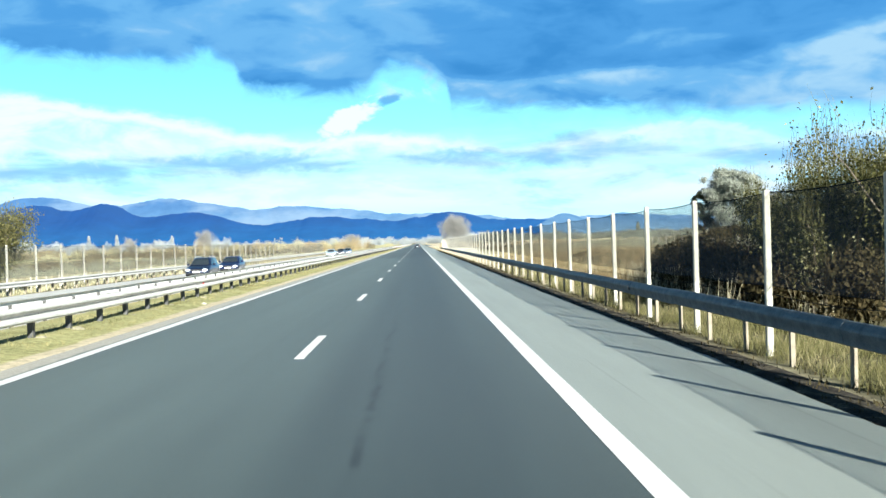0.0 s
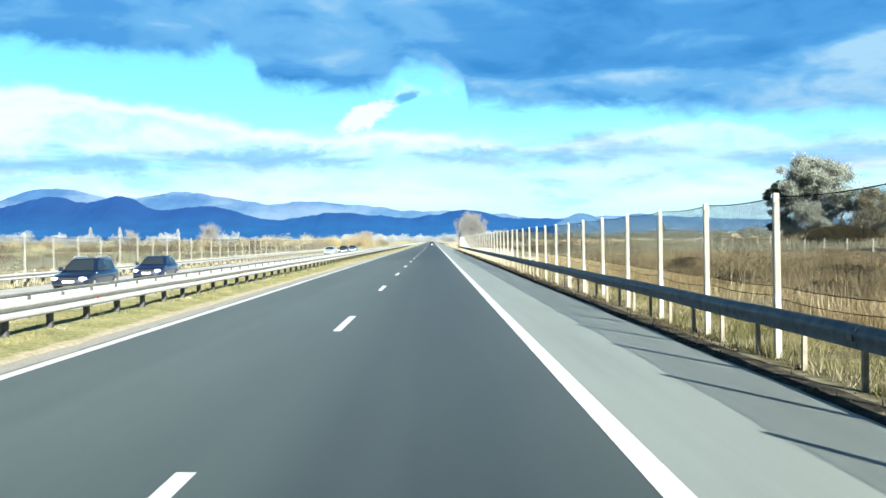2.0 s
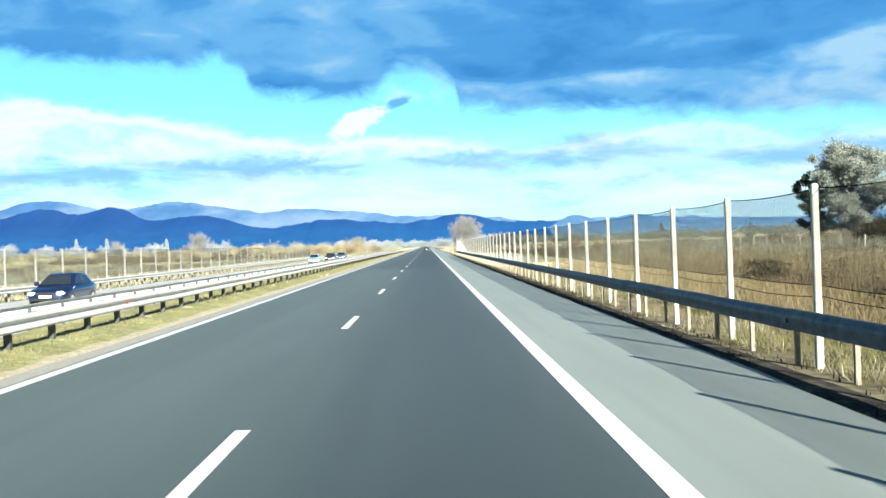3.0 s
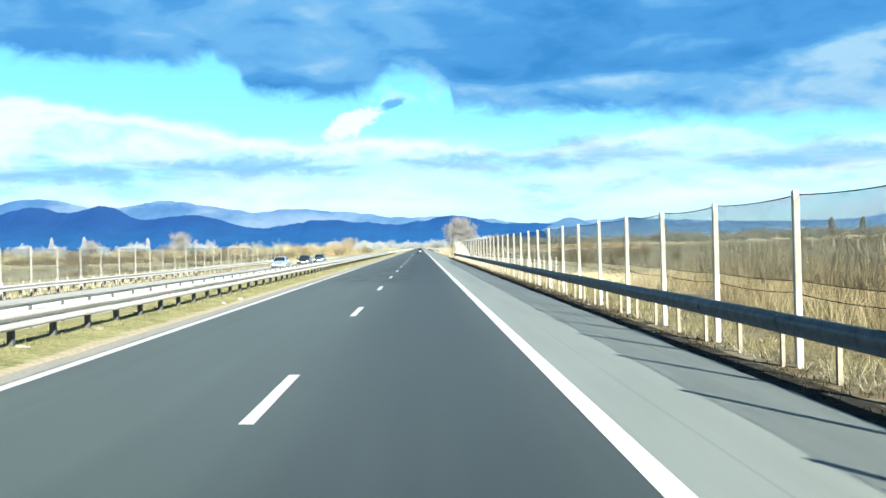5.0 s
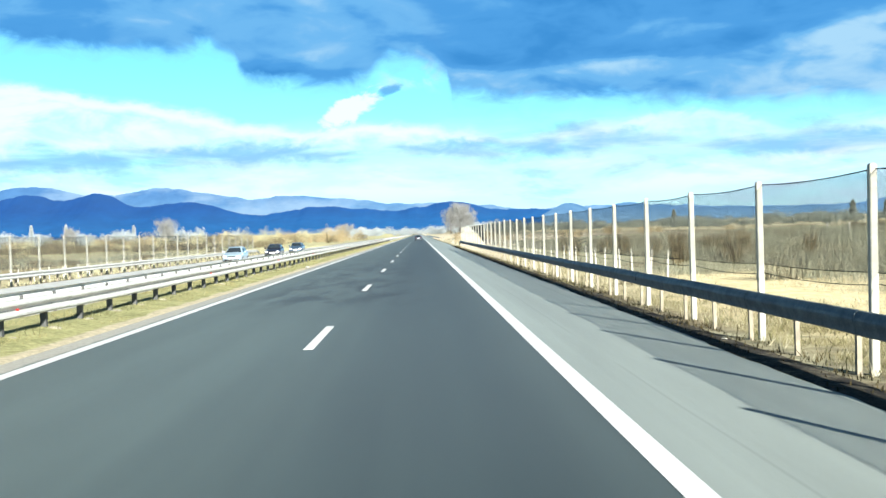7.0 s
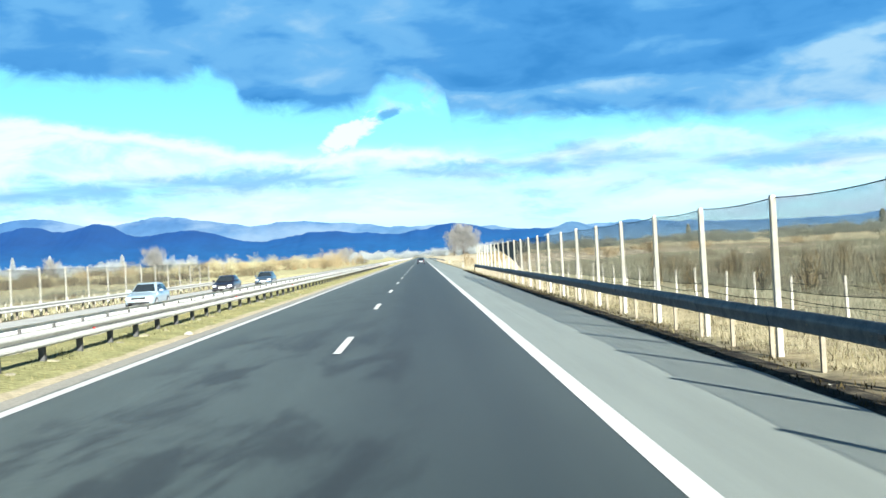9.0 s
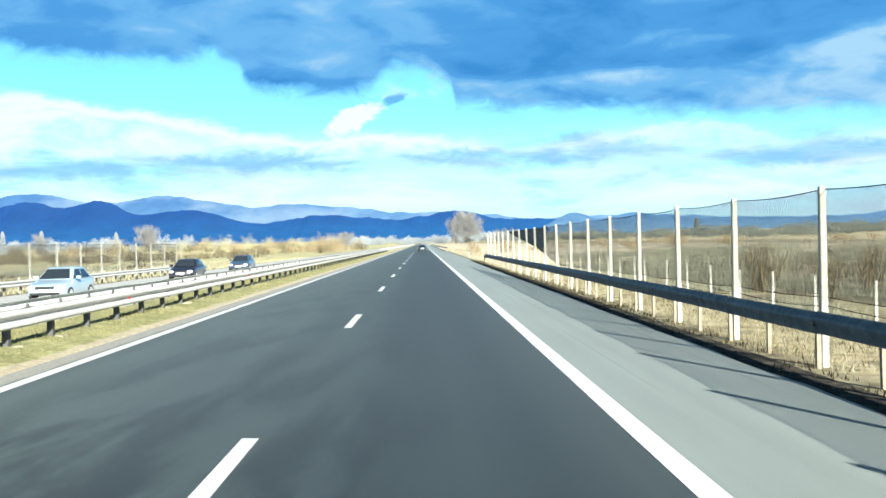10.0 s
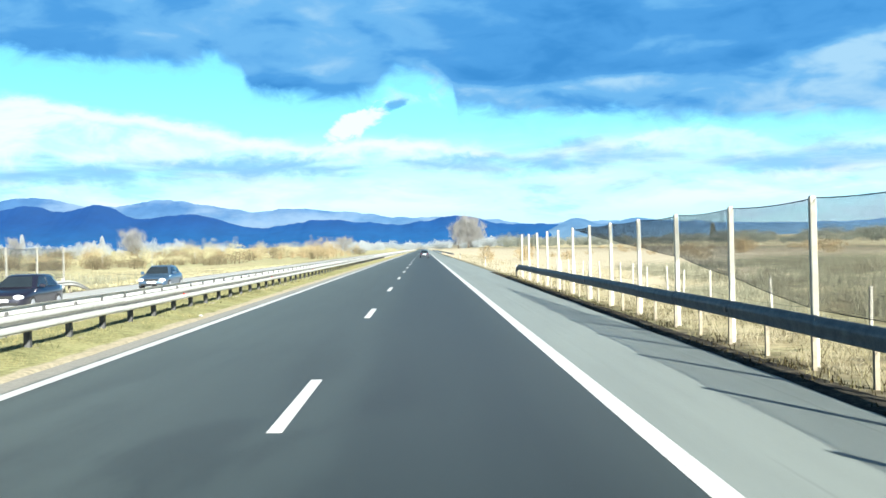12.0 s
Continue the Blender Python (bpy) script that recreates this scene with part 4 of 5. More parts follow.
def net_fence(label, x, foot, top, y_first, pitch, count, hem, hem_end, wires=True, ribs=True):
    """Tall posts with a dark net hung between them. hem(y): height of the lower edge above the foot; hem_end: from there the net is cut off slantwise."""
    fence = thing("net_fence", label, "net fence", "net fences along the motorway", (x, y_first, foot))
    post = fence_post_mesh(top - foot)
    rnd = random.Random(5)
    cache = {}
    for k in range(count):
        y = y_first + pitch * k
        ob = part("post", post, None, fence)
        ob.location = (0, pitch * k, rnd.uniform(-0.02, 0.02))
        ob.rotation_euler = (rnd.uniform(-0.006, 0.006), rnd.uniform(-0.008, 0.008), 0)
        if k == count - 1:
            continue
        full = top - foot - 0.05
        lo0, lo1 = (round(min(full, hem(yy)), 2) for yy in (y, y + pitch))
        if lo0 >= full - 0.02:
            continue
        # the last bays hang in thicker folds
        fold = (0.0004 if y < 180 or y > 210 else 0.0008 if y < 184 else 0.0018) if ribs else 0.0
        key = (lo0, lo1, fold)
        if key not in cache:
            cache[key] = (net_bay(pitch - 0.1, lo0, lo1, full, full, fold), cord(pitch - 0.08, full, full, 0.045, 0.0085), cord(pitch - 0.08, lo0, lo1, 0.03, 0.006))
        for name, me in zip(("net", "cord", "cord"), cache[key]):
            ob = part(name, me, None, fence)
            ob.location = (0.045, pitch * k + 0.045, 0)
        if wires and y < hem_end:
            w = cache.setdefault("wire", cord(pitch - 0.08, 0, 0, 0.05, 0.006))
            ob = part("wire", w, None, fence)
            ob.location = (0.045, pitch * k + 0.045, max(0.3, lo0 - 0.16 + rnd.uniform(-0.03, 0.03)))
    return fence


def right_hem(y):
    return float(np.interp(y, [-20, 40, 75, 95, 110, 150, 181, 188, 201, 206], [1.12, 1.16, 1.30, 1.36, 1.32, 1.05, 0.90, 1.60, 2.35, 2.75]))


net_fence("tall white concrete posts with a dark net behind the guardrail", 5.62, -0.14, 2.54, 19.42 - 4.033 * 9, 4.033, 61, right_hem, 184)
net_fence("tall white concrete posts with a dark net beside the opposite carriageway", -22.0, -0.28, 2.41, 224.5 - 4.0 * 54, 4.0, 55, lambda y: 0.9, 400, False, False)


def short_fence(label, x0, x1, y0, pitch, count, height, foot_of, thick=0.042):
    """A low field fence: short pale posts, leaning a little, with wires."""
    fence = thing("field_fence", label, "field fence", "low field fences", (x0, y0, foot_of(x0)))
    bm = bmesh.new()
    tube(bm, [(0, 0, -0.4), (0, 0, height - 0.02), (0, 0, height)], [thick, thick * 0.9, thick * 0.66], 8)
    post = mesh_of("post", bm, M_CONCRETE)
    rnd = random.Random(int(y0 * 7 + x0))
    tips = []
    for k in range(count):
        x = (x1 - x0) * k / max(1, count - 1) + rnd.uniform(-0.08, 0.08)
        z = foot_of(x0 + x) - foot_of(x0) + rnd.uniform(-0.08, 0.05)
        ob = part("post", post, None, fence)
        ob.location = (x, pitch * k + rnd.uniform(-0.12, 0.12), z)
        ob.rotation_euler = (rnd.uniform(-0.05, 0.05), rnd.uniform(-0.05, 0.05), 0)
        tips.append(Vector(ob.location))
    for f in (0.45, 0.85):
        bm = bmesh.new()
        pts = []
        for a, b in zip(tips, tips[1:]):
            pts += [a + Vector((0, 0, height * f)), (a + b) / 2 + Vector((0, 0, height * f - 0.03))]
        tube(bm, pts + [tips[-1] + Vector((0, 0, height * f))], [0.004] * (len(pts) + 1), 4)
        part("wire", mesh_of("wire", bm, M_WIRE), None, fence)


short_fence("low field fence of short white posts and thin wire", 8.05, 8.05, 128.0, 2.56, 40, 1.16, ground_z)
short_fence("distant low fence of short white posts across the scrub", 32.4, 38.0, 62.0, 5.15, 25, 1.1, ground_z, 0.075)
short_fence("low fence of short pale posts below the opposite guardrail", -24.4, -24.4, 20.0, 2.6, 82, 0.95, ground_z)

# ---------------------------------------------------------------- plants
def blades(rng, x, y, z, h, w, lean=0.35):
    """Upright tapering blades, one quad each."""
    n = len(x)
    a = rng.uniform(0, 2 * np.pi, n)
    b = rng.uniform(0, 2 * np.pi, n)
    side = np.stack([np.cos(a) * w / 2, np.sin(a) * w / 2, np.zeros(n)], 1)
    tip = np.stack([np.cos(b) * h * lean * rng.uniform(0, 1, n), np.sin(b) * h * lean * rng.uniform(0, 1, n), h], 1)
    root = np.stack([x, y, z], 1)
    return np.stack([root - side, root + side, root + tip + side * 0.25, root + tip - side * 0.25], 1)


def leaf_quads(rng, c, size, flat=0.0):
    """Small quads that face every way, at the centres c."""
    n = len(c)
    u = rng.normal(size=(n, 3))
    u /= np.linalg.norm(u, axis=1)[:, None]
    v = rng.normal(size=(n, 3))
    v -= u * (u * v).sum(1)[:, None]
    v /= np.linalg.norm(v, axis=1)[:, None]
    s = (size * rng.uniform(0.6, 1.4, n))[:, None]
    u, v = u * s * 0.5, v * s * 0.32
    return np.stack([c - u, c - v, c + u, c + v], 1)


def ground_at(x):
    return np.interp(x, [-400, -150, -60, -24.5, -22, -21.2, -10.2, -9.6, -9, -8.2, -7.5, -7.1, -6.7, -6.3, 4.93, 5.6, 9, 20, 36, 60, 120, 400],
                     [2.6, -0.3, -0.7, -0.5, -0.30, -0.29, -0.15, 0.10, 0.25, 0.27, 0.27, 0.24, 0.19, 0.145, -0.115, -0.13, -0.16, 0.0, 0.55, 0.72, 1.0, 4.0])


def patchy(rng, n, x0, x1, y0, y1, scale=0.5, cut=0.0):
    """Random points in a strip that gather in clumps."""
    x, y = rng.uniform(x0, x1, n * 3), rng.uniform(y0, y1, n * 3)
    d = np.array([noise.noise((a * scale, b * scale, 3.3)) for a, b in zip(x, y)])
    keep = d + rng.uniform(-0.35, 0.35, n * 3) > cut
    return x[keep][:n], y[keep][:n]


def grass(name, label, mat, regions, seed):
    """regions: rows of count, x0, x1, y0, y1, height, width, clump scale and how far the blades lie over."""
    rng = np.random.default_rng(seed)
    out = []
    for n, x0, x1, y0, y1, h, w, sc, *lie in regions:
        x, y = patchy(rng, n, x0, x1, y0, y1, sc, 0.14)
        hh = h * rng.uniform(0.4, 1.25, len(x))
        out.append(blades(rng, x, y, ground_at(x) - 0.03, hh, w * rng.uniform(0.6, 1.4, len(x)), lie[0] if lie else 0.5))
    ob = new(name, quads_mesh(name, np.concatenate(out), mat))
    return tagged(ob, label, "grass", kind="stuff")


grass("verge_grass", "tufts of dry tan and olive grass under the guardrail", M_STRAW,
      [(18000, 5.5, 8.4, 4, 50, 0.19, 0.008, 0.8, 1.0), (52000, 5.75, 8.4, 46, 122, 0.13, 0.008, 0.8, 1.2), (6000, 5.6, 8.4, 4, 122, 0.32, 0.009, 0.5, 0.8), (14000, 5.1, 9.0, 122, 236, 0.14, 0.014, 0.9, 1.1), (1500, 5.3, 11, 230, 420, 0.22, 0.04, 0.5)], 1)
grass("bleached_verge_grass", "bleached pale straw grass behind the guardrail", M_PALESTRAW,
      [(50000, 5.7, 7.7, 114, 238, 0.14, 0.008, 0.8, 1.8), (9000, 5.5, 7.7, 108, 238, 0.28, 0.007, 0.6, 1.0), (9000, 7.7, 15.5, 110, 138, 0.17, 0.014, 0.35, 1.4), (9000, 8.5, 15.5, 195, 240, 0.20, 0.016, 0.35, 1.4), (7000, 5.4, 8.4, 40, 112, 0.18, 0.012, 0.5, 1.2)], 21)
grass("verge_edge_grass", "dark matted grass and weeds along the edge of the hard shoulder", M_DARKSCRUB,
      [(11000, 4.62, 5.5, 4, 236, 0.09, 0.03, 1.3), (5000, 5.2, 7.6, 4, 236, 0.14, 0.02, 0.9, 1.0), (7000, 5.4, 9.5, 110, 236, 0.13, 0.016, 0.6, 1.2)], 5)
grass("median_grass", "short yellow-green dry grass on the median strip", M_MEDGRASS,
      [(50000, -9.9, -6.6, 6, 140, 0.075, 0.011, 1.2, 1.0), (34000, -9.9, -6.6, 140, 260, 0.075, 0.012, 1.2, 1.0), (7000, -9.9, -6.5, 260, 480, 0.10, 0.04, 1.0)], 2)
grass("rail_foot_grass", "dark olive tufts of grass round the feet of the median posts", M_OLIVE,
      [(9000, -7.8, -7.0, 6, 260, 0.13, 0.010, 2.0)], 25)
grass("field_grass", "dry yellow-green grass in the fields beyond the opposite carriageway", M_FIELDSTRAW,
      [(16000, -60, -22.6, 20, 330, 0.20, 0.07, 0.2), (5000, -22.6, -21.6, 10, 330, 0.22, 0.04, 0.8)], 3)
grass("field_brush", "brown-grey weeds and brush behind the far net fence", M_GREYWEED,
      [(24000, -75, -25.0, 45, 262, 0.8, 0.05, 0.12, 0.8)], 23)
grass("reed_bed", "patchy golden dry reeds behind the net fence", M_REED,
      [(2600, 7.6, 12.5, 78, 97, 0.85, 0.014, 0.6, 0.9), (3000, 14, 22, 80, 118, 0.9, 0.022, 0.4, 0.8), (5200, 8.6, 14.0, 90, 113, 0.85, 0.013, 0.6, 0.9), (2600, 12.0, 17.0, 100, 118, 1.25, 0.014, 0.8, 0.7), (3500, 7.0, 11.0, 66, 84, 0.5, 0.014, 0.7, 0.9)], 4)
grass("field_weeds", "thin ochre and brown weeds in the scrub field", M_WEED,
      [(19000, 7.6, 14.0, 48, 96, 0.7, 0.012, 0.4, 0.9), (3500, 7.4, 9.6, 36, 50, 0.42, 0.012, 0.6, 0.9), (26000, 14, 23, 34, 118, 0.7, 0.018, 0.2, 0.9), (18000, 23, 33, 40, 140, 0.30, 0.020, 0.2, 0.9), (10000, 33, 42, 40, 118, 0.35, 0.022, 0.2, 0.9), (14000, 40, 80, 50, 170, 1.0, 0.05, 0.1, 0.9)], 6)
grass("grey_weeds", "grey-brown knee-high weeds across the open field", M_GREYWEED,
      [(60000, 12.5, 32, 118, 238, 0.62, 0.016, 0.2, 1.0), (26000, 30, 62, 110, 225, 0.8, 0.035, 0.1, 1.0), (26000, 7.8, 14, 134, 205, 0.42, 0.013, 0.4, 0.9)], 22)
grass("green_weeds", "low olive-green weeds among the reeds and along the verge", M_OLIVE,
      [(12000, 7.0, 12.0, 62, 96, 0.34, 0.012, 0.7, 1.0), (26000, 5.4, 8.6, 4, 60, 0.22, 0.014, 0.7, 1.0), (4000, 5.4, 8.2, 60, 120, 0.2, 0.014, 0.5, 0.9)], 8)
grass("ochre_weeds", "patches of ochre grass between the brown weeds", M_REED,
      [(4000, 7.6, 14.0, 48, 84, 0.6, 0.011, 0.35, 0.9), (5000, 14, 24, 40, 110, 0.75, 0.02, 0.25, 0.9)], 7)
grass("pale_stalks", "pale dry upright stalks in front of the dark thicket", M_PALESTRAW,
      [(900, 7.2, 9.4, 21, 36, 0.95, 0.016, 0.9, 0.35), (500, 9, 12, 38, 60, 0.9, 0.018, 0.6, 0.35)], 24)


def scrub(name, label, mat, clumps, seed, leaf=0.05, stems=14, leaves=120):
    """Leafless or half-bare bushes growing together. clumps: rows of x, y, radius, height."""
    rng = np.random.default_rng(seed)
    out = []
    for cx, cy, r, h in clumps:
        n = int(stems * (r / 0.8))
        a = rng.uniform(0, 2 * np.pi, n)
        rr = r * 0.55 * np.sqrt(rng.uniform(0, 1, n))
        bx, by = cx + rr * np.cos(a), cy + rr * np.sin(a)
        hh = h * rng.uniform(0.55, 1.05, n)
        out.append(blades(rng, bx, by, ground_at(bx) - 0.05, hh, 0.03 + 0.012 * h * rng.uniform(0.5, 1.2, n), 0.45))
        m = int(leaves * (r / 0.8) * (h / 1.2))
        p = rng.normal(size=(m, 3))
        p /= np.linalg.norm(p, axis=1)[:, None]
        p *= (rng.uniform(0, 1, m) ** 0.45)[:, None]
        lump = np.array([1 + 0.35 * noise.noise((q[0] * 1.7 + cx, q[1] * 1.7 + cy, q[2] * 1.7)) for q in p])
        p *= lump[:, None]
        c = np.stack([cx + p[:, 0] * r, cy + p[:, 1] * r, ground_at(cx) + h * 0.52 + p[:, 2] * h * 0.5], 1)
        c = c[c[:, 2] > ground_at(cx)]
        out.append(leaf_quads(rng, c, leaf * 3.2))
        tw = c[rng.uniform(0, 1, len(c)) < 0.35]
        out.append(blades(rng, tw[:, 0], tw[:, 1], tw[:, 2], rng.uniform(0.15, 0.5, len(tw)) * (0.5 + h / 3), np.full(len(tw), 0.016), 0.7))
    ob = new(name, quads_mesh(name, np.concatenate(out), mat))
    return tagged(ob, label, "scrub", kind="stuff")


def scatter(seed, n, x0, x1, y0, y1, r0, r1, h0, h1):
    rnd = random.Random(seed)
    rows = []
    for _ in range(n):
        k = rnd.random()
        rows.append((rnd.uniform(x0, x1), rnd.uniform(y0, y1), r0 + (r1 - r0) * k, (h0 + (h1 - h0) * k) * rnd.uniform(0.8, 1.2)))
    return rows


scrub("dark_thicket", "dark dense undergrowth behind the fence, shade put into its leaf colour", M_DARKSCRUB,
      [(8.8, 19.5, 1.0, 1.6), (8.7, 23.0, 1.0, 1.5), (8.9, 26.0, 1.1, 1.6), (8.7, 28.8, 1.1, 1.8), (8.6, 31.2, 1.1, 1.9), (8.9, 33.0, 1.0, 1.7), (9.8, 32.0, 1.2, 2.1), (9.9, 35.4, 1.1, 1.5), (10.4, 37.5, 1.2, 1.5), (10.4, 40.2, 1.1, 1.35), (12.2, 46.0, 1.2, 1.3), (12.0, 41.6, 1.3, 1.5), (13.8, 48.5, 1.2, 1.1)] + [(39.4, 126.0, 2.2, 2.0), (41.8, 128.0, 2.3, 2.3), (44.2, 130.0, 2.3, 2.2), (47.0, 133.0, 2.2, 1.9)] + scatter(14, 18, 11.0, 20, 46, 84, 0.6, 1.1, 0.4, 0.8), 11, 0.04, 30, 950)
scrub("brown_scrub", "reddish-brown leafless scrub in the field", M_SCRUB,
      scatter(1, 16, 8.8, 14, 19, 31, 0.7, 1.3, 0.7, 1.4) + scatter(3, 60, 11, 22, 46, 112, 0.7, 1.5, 0.4, 0.85) + scatter(4, 40, 44, 80, 60, 220, 1.0, 2.2, 0.8, 1.4) + scatter(15, 22, 11, 20, 136, 176, 0.25, 0.5, 1.0, 1.6), 12, 0.022, 40, 330)
scrub("grey_scrub", "grey-brown leafless scrub and weeds in the open field", M_GREYSCRUB,
      scatter(5, 120, 12, 48, 118, 215, 0.6, 1.5, 0.4, 0.95) + scatter(13, 14, 11.5, 17, 100, 118, 0.8, 1.4, 1.0, 1.7) + scatter(6, 30, 42, 70, 90, 160, 0.9, 1.8, 0.5, 1.0) + scatter(16, 20, 12, 22, 60, 118, 0.7, 1.5, 0.4, 0.8) + scatter(7, 50, 45, 110, 100, 235, 1.2, 2.6, 0.7, 1.2), 13, 0.022, 50, 240)
scrub("orange_scrub", "small orange-brown bushes where the fence ends", M_GOLD,
      [(7.2, 284, 1.0, 2.1), (12.5, 292, 1.2, 1.7), (14, 300, 1.4, 2.2), (9.6, 310, 0.8, 1.2)] + scatter(8, 26, 12, 60, 240, 420, 0.8, 1.8, 0.7, 1.6), 14, 0.05, 16, 200)
scrub("field_scrub", "low grey-brown brush across the fields beyond the opposite carriageway", M_HEDGE,
      scatter(9, 60, -130, -62, 120, 250, 1.4, 3.2, 0.8, 1.6) + scatter(10, 50, -75, -28, 50, 240, 0.8, 2.0, 0.5, 1.1), 15, 0.06, 14, 190)
scrub("pale_brush", "pale dry brush and weeds in the fields", M_FIELDSTRAW,
      scatter(11, 60, -190, -60, 400, 560, 1.5, 3.6, 0.9, 2.0) + scatter(12, 18, -34, -25, 20, 225, 0.4, 0.8, 0.3, 0.6), 16, 0.07, 12, 170)


def bush(name, label, at, r, h, leaf_mat, n_leaf, leaf, seed, lean=0.5):
    """A many-stemmed bush: thin curved stems and clustered leaves along them."""
    rng = np.random.default_rng(seed)
    top = thing(name, label, "bush", "", (at[0], at[1], ground_z(at[0])))
    bm = bmesh.new()
    tips = []
    for i in range(26):
        a, s = rng.uniform(0, 2 * np.pi), r * rng.uniform(0.2, 1.0)
        hh = h * rng.uniform(0.6, 1.0)
        pts = [(0.12 * math.cos(a), 0.12 * math.sin(a), -0.1)]
        for f in (0.3, 0.6, 0.85, 1.0):
            pts.append((s * f ** 1.3 * math.cos(a) + rng.normal() * 0.06, s * f ** 1.3 * math.sin(a) + rng.normal() * 0.06, hh * f))
        tube(bm, pts, [0.035, 0.026, 0.018, 0.011, 0.004], 4)
        for f in np.linspace(0.3, 1.0, 9):
            j = min(3, int(f * 4))
            p = Vector(pts[j]).lerp(Vector(pts[j + 1]), f * 4 - j if j < 3 else 1.0)
            tips.append(p)
    part("stem_clump", bm, M_BARK, top)
    c = np.array([tuple(tips[i]) for i in rng.integers(0, len(tips), n_leaf)]) + rng.normal(size=(n_leaf, 3)) * (0.15 * r)
    c = c[c[:, 2] > 0.05]
    # fine bare twigs that feather the outline
    m = n_leaf // 3
    b = np.array([tuple(tips[i]) for i in rng.integers(0, len(tips), m)]) + rng.normal(size=(m, 3)) * (0.10 * r)
    part("twig_crown", quads_mesh("twig_crown", blades(rng, b[:, 0], b[:, 1], np.maximum(0, b[:, 2]), rng.uniform(0.25, 0.7, m), np.full(m, 0.012), 0.5), M_OLIVE), None, top, "thin brown bare twigs")
    part("foliage", quads_mesh("foliage", leaf_quads(rng, c, leaf), leaf_mat), None, top)
    return top


BUSHES = [(10.9, 20.5, 2.2, 4.2), (9.4, 22.4, 1.6, 3.2), (13.2, 23.5, 2.2, 4.6), (10.4, 26.6, 1.6, 2.8), (15.2, 28.5, 2.0, 3.8), (11.6, 23.6, 2.0, 3.9)]
for i, (bx, by, br, bh) in enumerate(BUSHES):
    bush("bush", "tall unkempt brown bush with pale yellow-green leaves", (bx, by), br, bh, M_BUSHLEAF, 12000, 0.072, 40 + i)
bush("bush", "large olive-brown bush beside the opposite carriageway", (-27.4, 62.0), 2.9, 4.9, M_OLIVE, 20000, 0.13, 60)
bush("bush", "dark olive bush in the scrub field", (40.0, 100.0), 3.0, 4.2, M_DARKLEAF, 3600, 0.2, 61)


def tree(name, label, at, height, spread, base, leaf_mat, n_leaf, leaf, seed, bare=False, limbs=11, trunk_r=None, narrow=False, tight=1.0):
    """A tapered trunk with limbs and twigs, and a crown of clumped leaves (or bare twigs)."""
    rng = np.random.default_rng(seed)
    top = thing(name, label, "tree", "", (at[0], at[1], at[2] if len(at) > 2 else ground_z(at[0])))
    r0 = trunk_r or height * 0.022
    bm = bmesh.new()
    pts = [(0, 0, -0.3)]
    for f in np.linspace(0.15, 0.92, 6):
        pts.append((rng.normal() * height * 0.014, rng.normal() * height * 0.014, height * f))
    tube(bm, pts, [r0 * 1.25, r0, r0 * 0.82, r0 * 0.65, r0 * 0.45, r0 * 0.28, r0 * 0.1], 7)
    tips = []
    for i in range(limbs):
        f = base / height + (0.90 - base / height) * (i / (limbs - 1)) ** 0.85
        a = i * 2.4 + rng.normal() * 0.3
        reach = spread * (0.55 + 0.6 * math.sin(math.pi * min(1, max(0.12, (f - base / height) / (1 - base / height))))) * rng.uniform(0.7, 1.05)
        if tight < 1.0:
            reach = spread * (0.80 + 0.30 * math.sin(math.pi * f)) * (1.0 if f < 0.7 else 1.6 - 0.9 * f) * rng.uniform(0.75, 1.05)
        up = height * (0.30 if narrow else 0.13) * rng.uniform(0.6, 1.3)
        p0 = Vector((0, 0, height * f * 0.9))
        p1 = p0 + Vector((reach * 0.5 * math.cos(a), reach * 0.5 * math.sin(a), up * 0.45))
        p2 = p0 + Vector((reach * math.cos(a), reach * math.sin(a), up))
        r1 = r0 * (0.5 - 0.36 * f)
        tube(bm, [p0, p1, p2], [r1, r1 * 0.6, r1 * 0.18], 5)
        tips += [p2, (p1 + p2) / 2, p1]
        for j in range(5):
            s = rng.uniform(0.35, 1.0)
            q0 = p0.lerp(p2, s)
            q1 = q0 + Vector((rng.normal(), rng.normal(), abs(rng.normal()) * 0.8)) * (spread * 0.24)
            tube(bm, [q0, q1], [r1 * 0.35, r1 * 0.08], 4, False)
            tips.append(q1)
    part("trunk", bm, M_BARK, top)
    tips.append(Vector((0, 0, height * 0.95)))
    t = np.array([tuple(p) for p in tips])
    if bare:
        c = t[rng.integers(0, len(t), n_leaf)] + rng.normal(size=(n_leaf, 3)) * spread * 0.13
        c = c[c[:, 2] > base * 0.8]
        q = blades(rng, c[:, 0], c[:, 1], c[:, 2] - leaf, np.full(len(c), leaf * 2.2) * rng.uniform(0.5, 1.3, len(c)), np.full(len(c), leaf * 0.10), 0.8)
        part("crown", quads_mesh("crown", q, leaf_mat), None, top)
    else:
        k = rng.integers(0, len(t), n_leaf)
        size = tight * spread * (0.10 + 0.09 * ((k * 37) % 10) / 10) * (1.0 if tight == 1.0 else 1.25)
        c = t[k] + rng.normal(size=(n_leaf, 3)) * size[:, None] * np.array([1, 1, 0.8])
        c = c[c[:, 2] > base * 0.7]
        part("crown", quads_mesh("crown", leaf_quads(rng, c, leaf), leaf_mat), None, top)
    return top


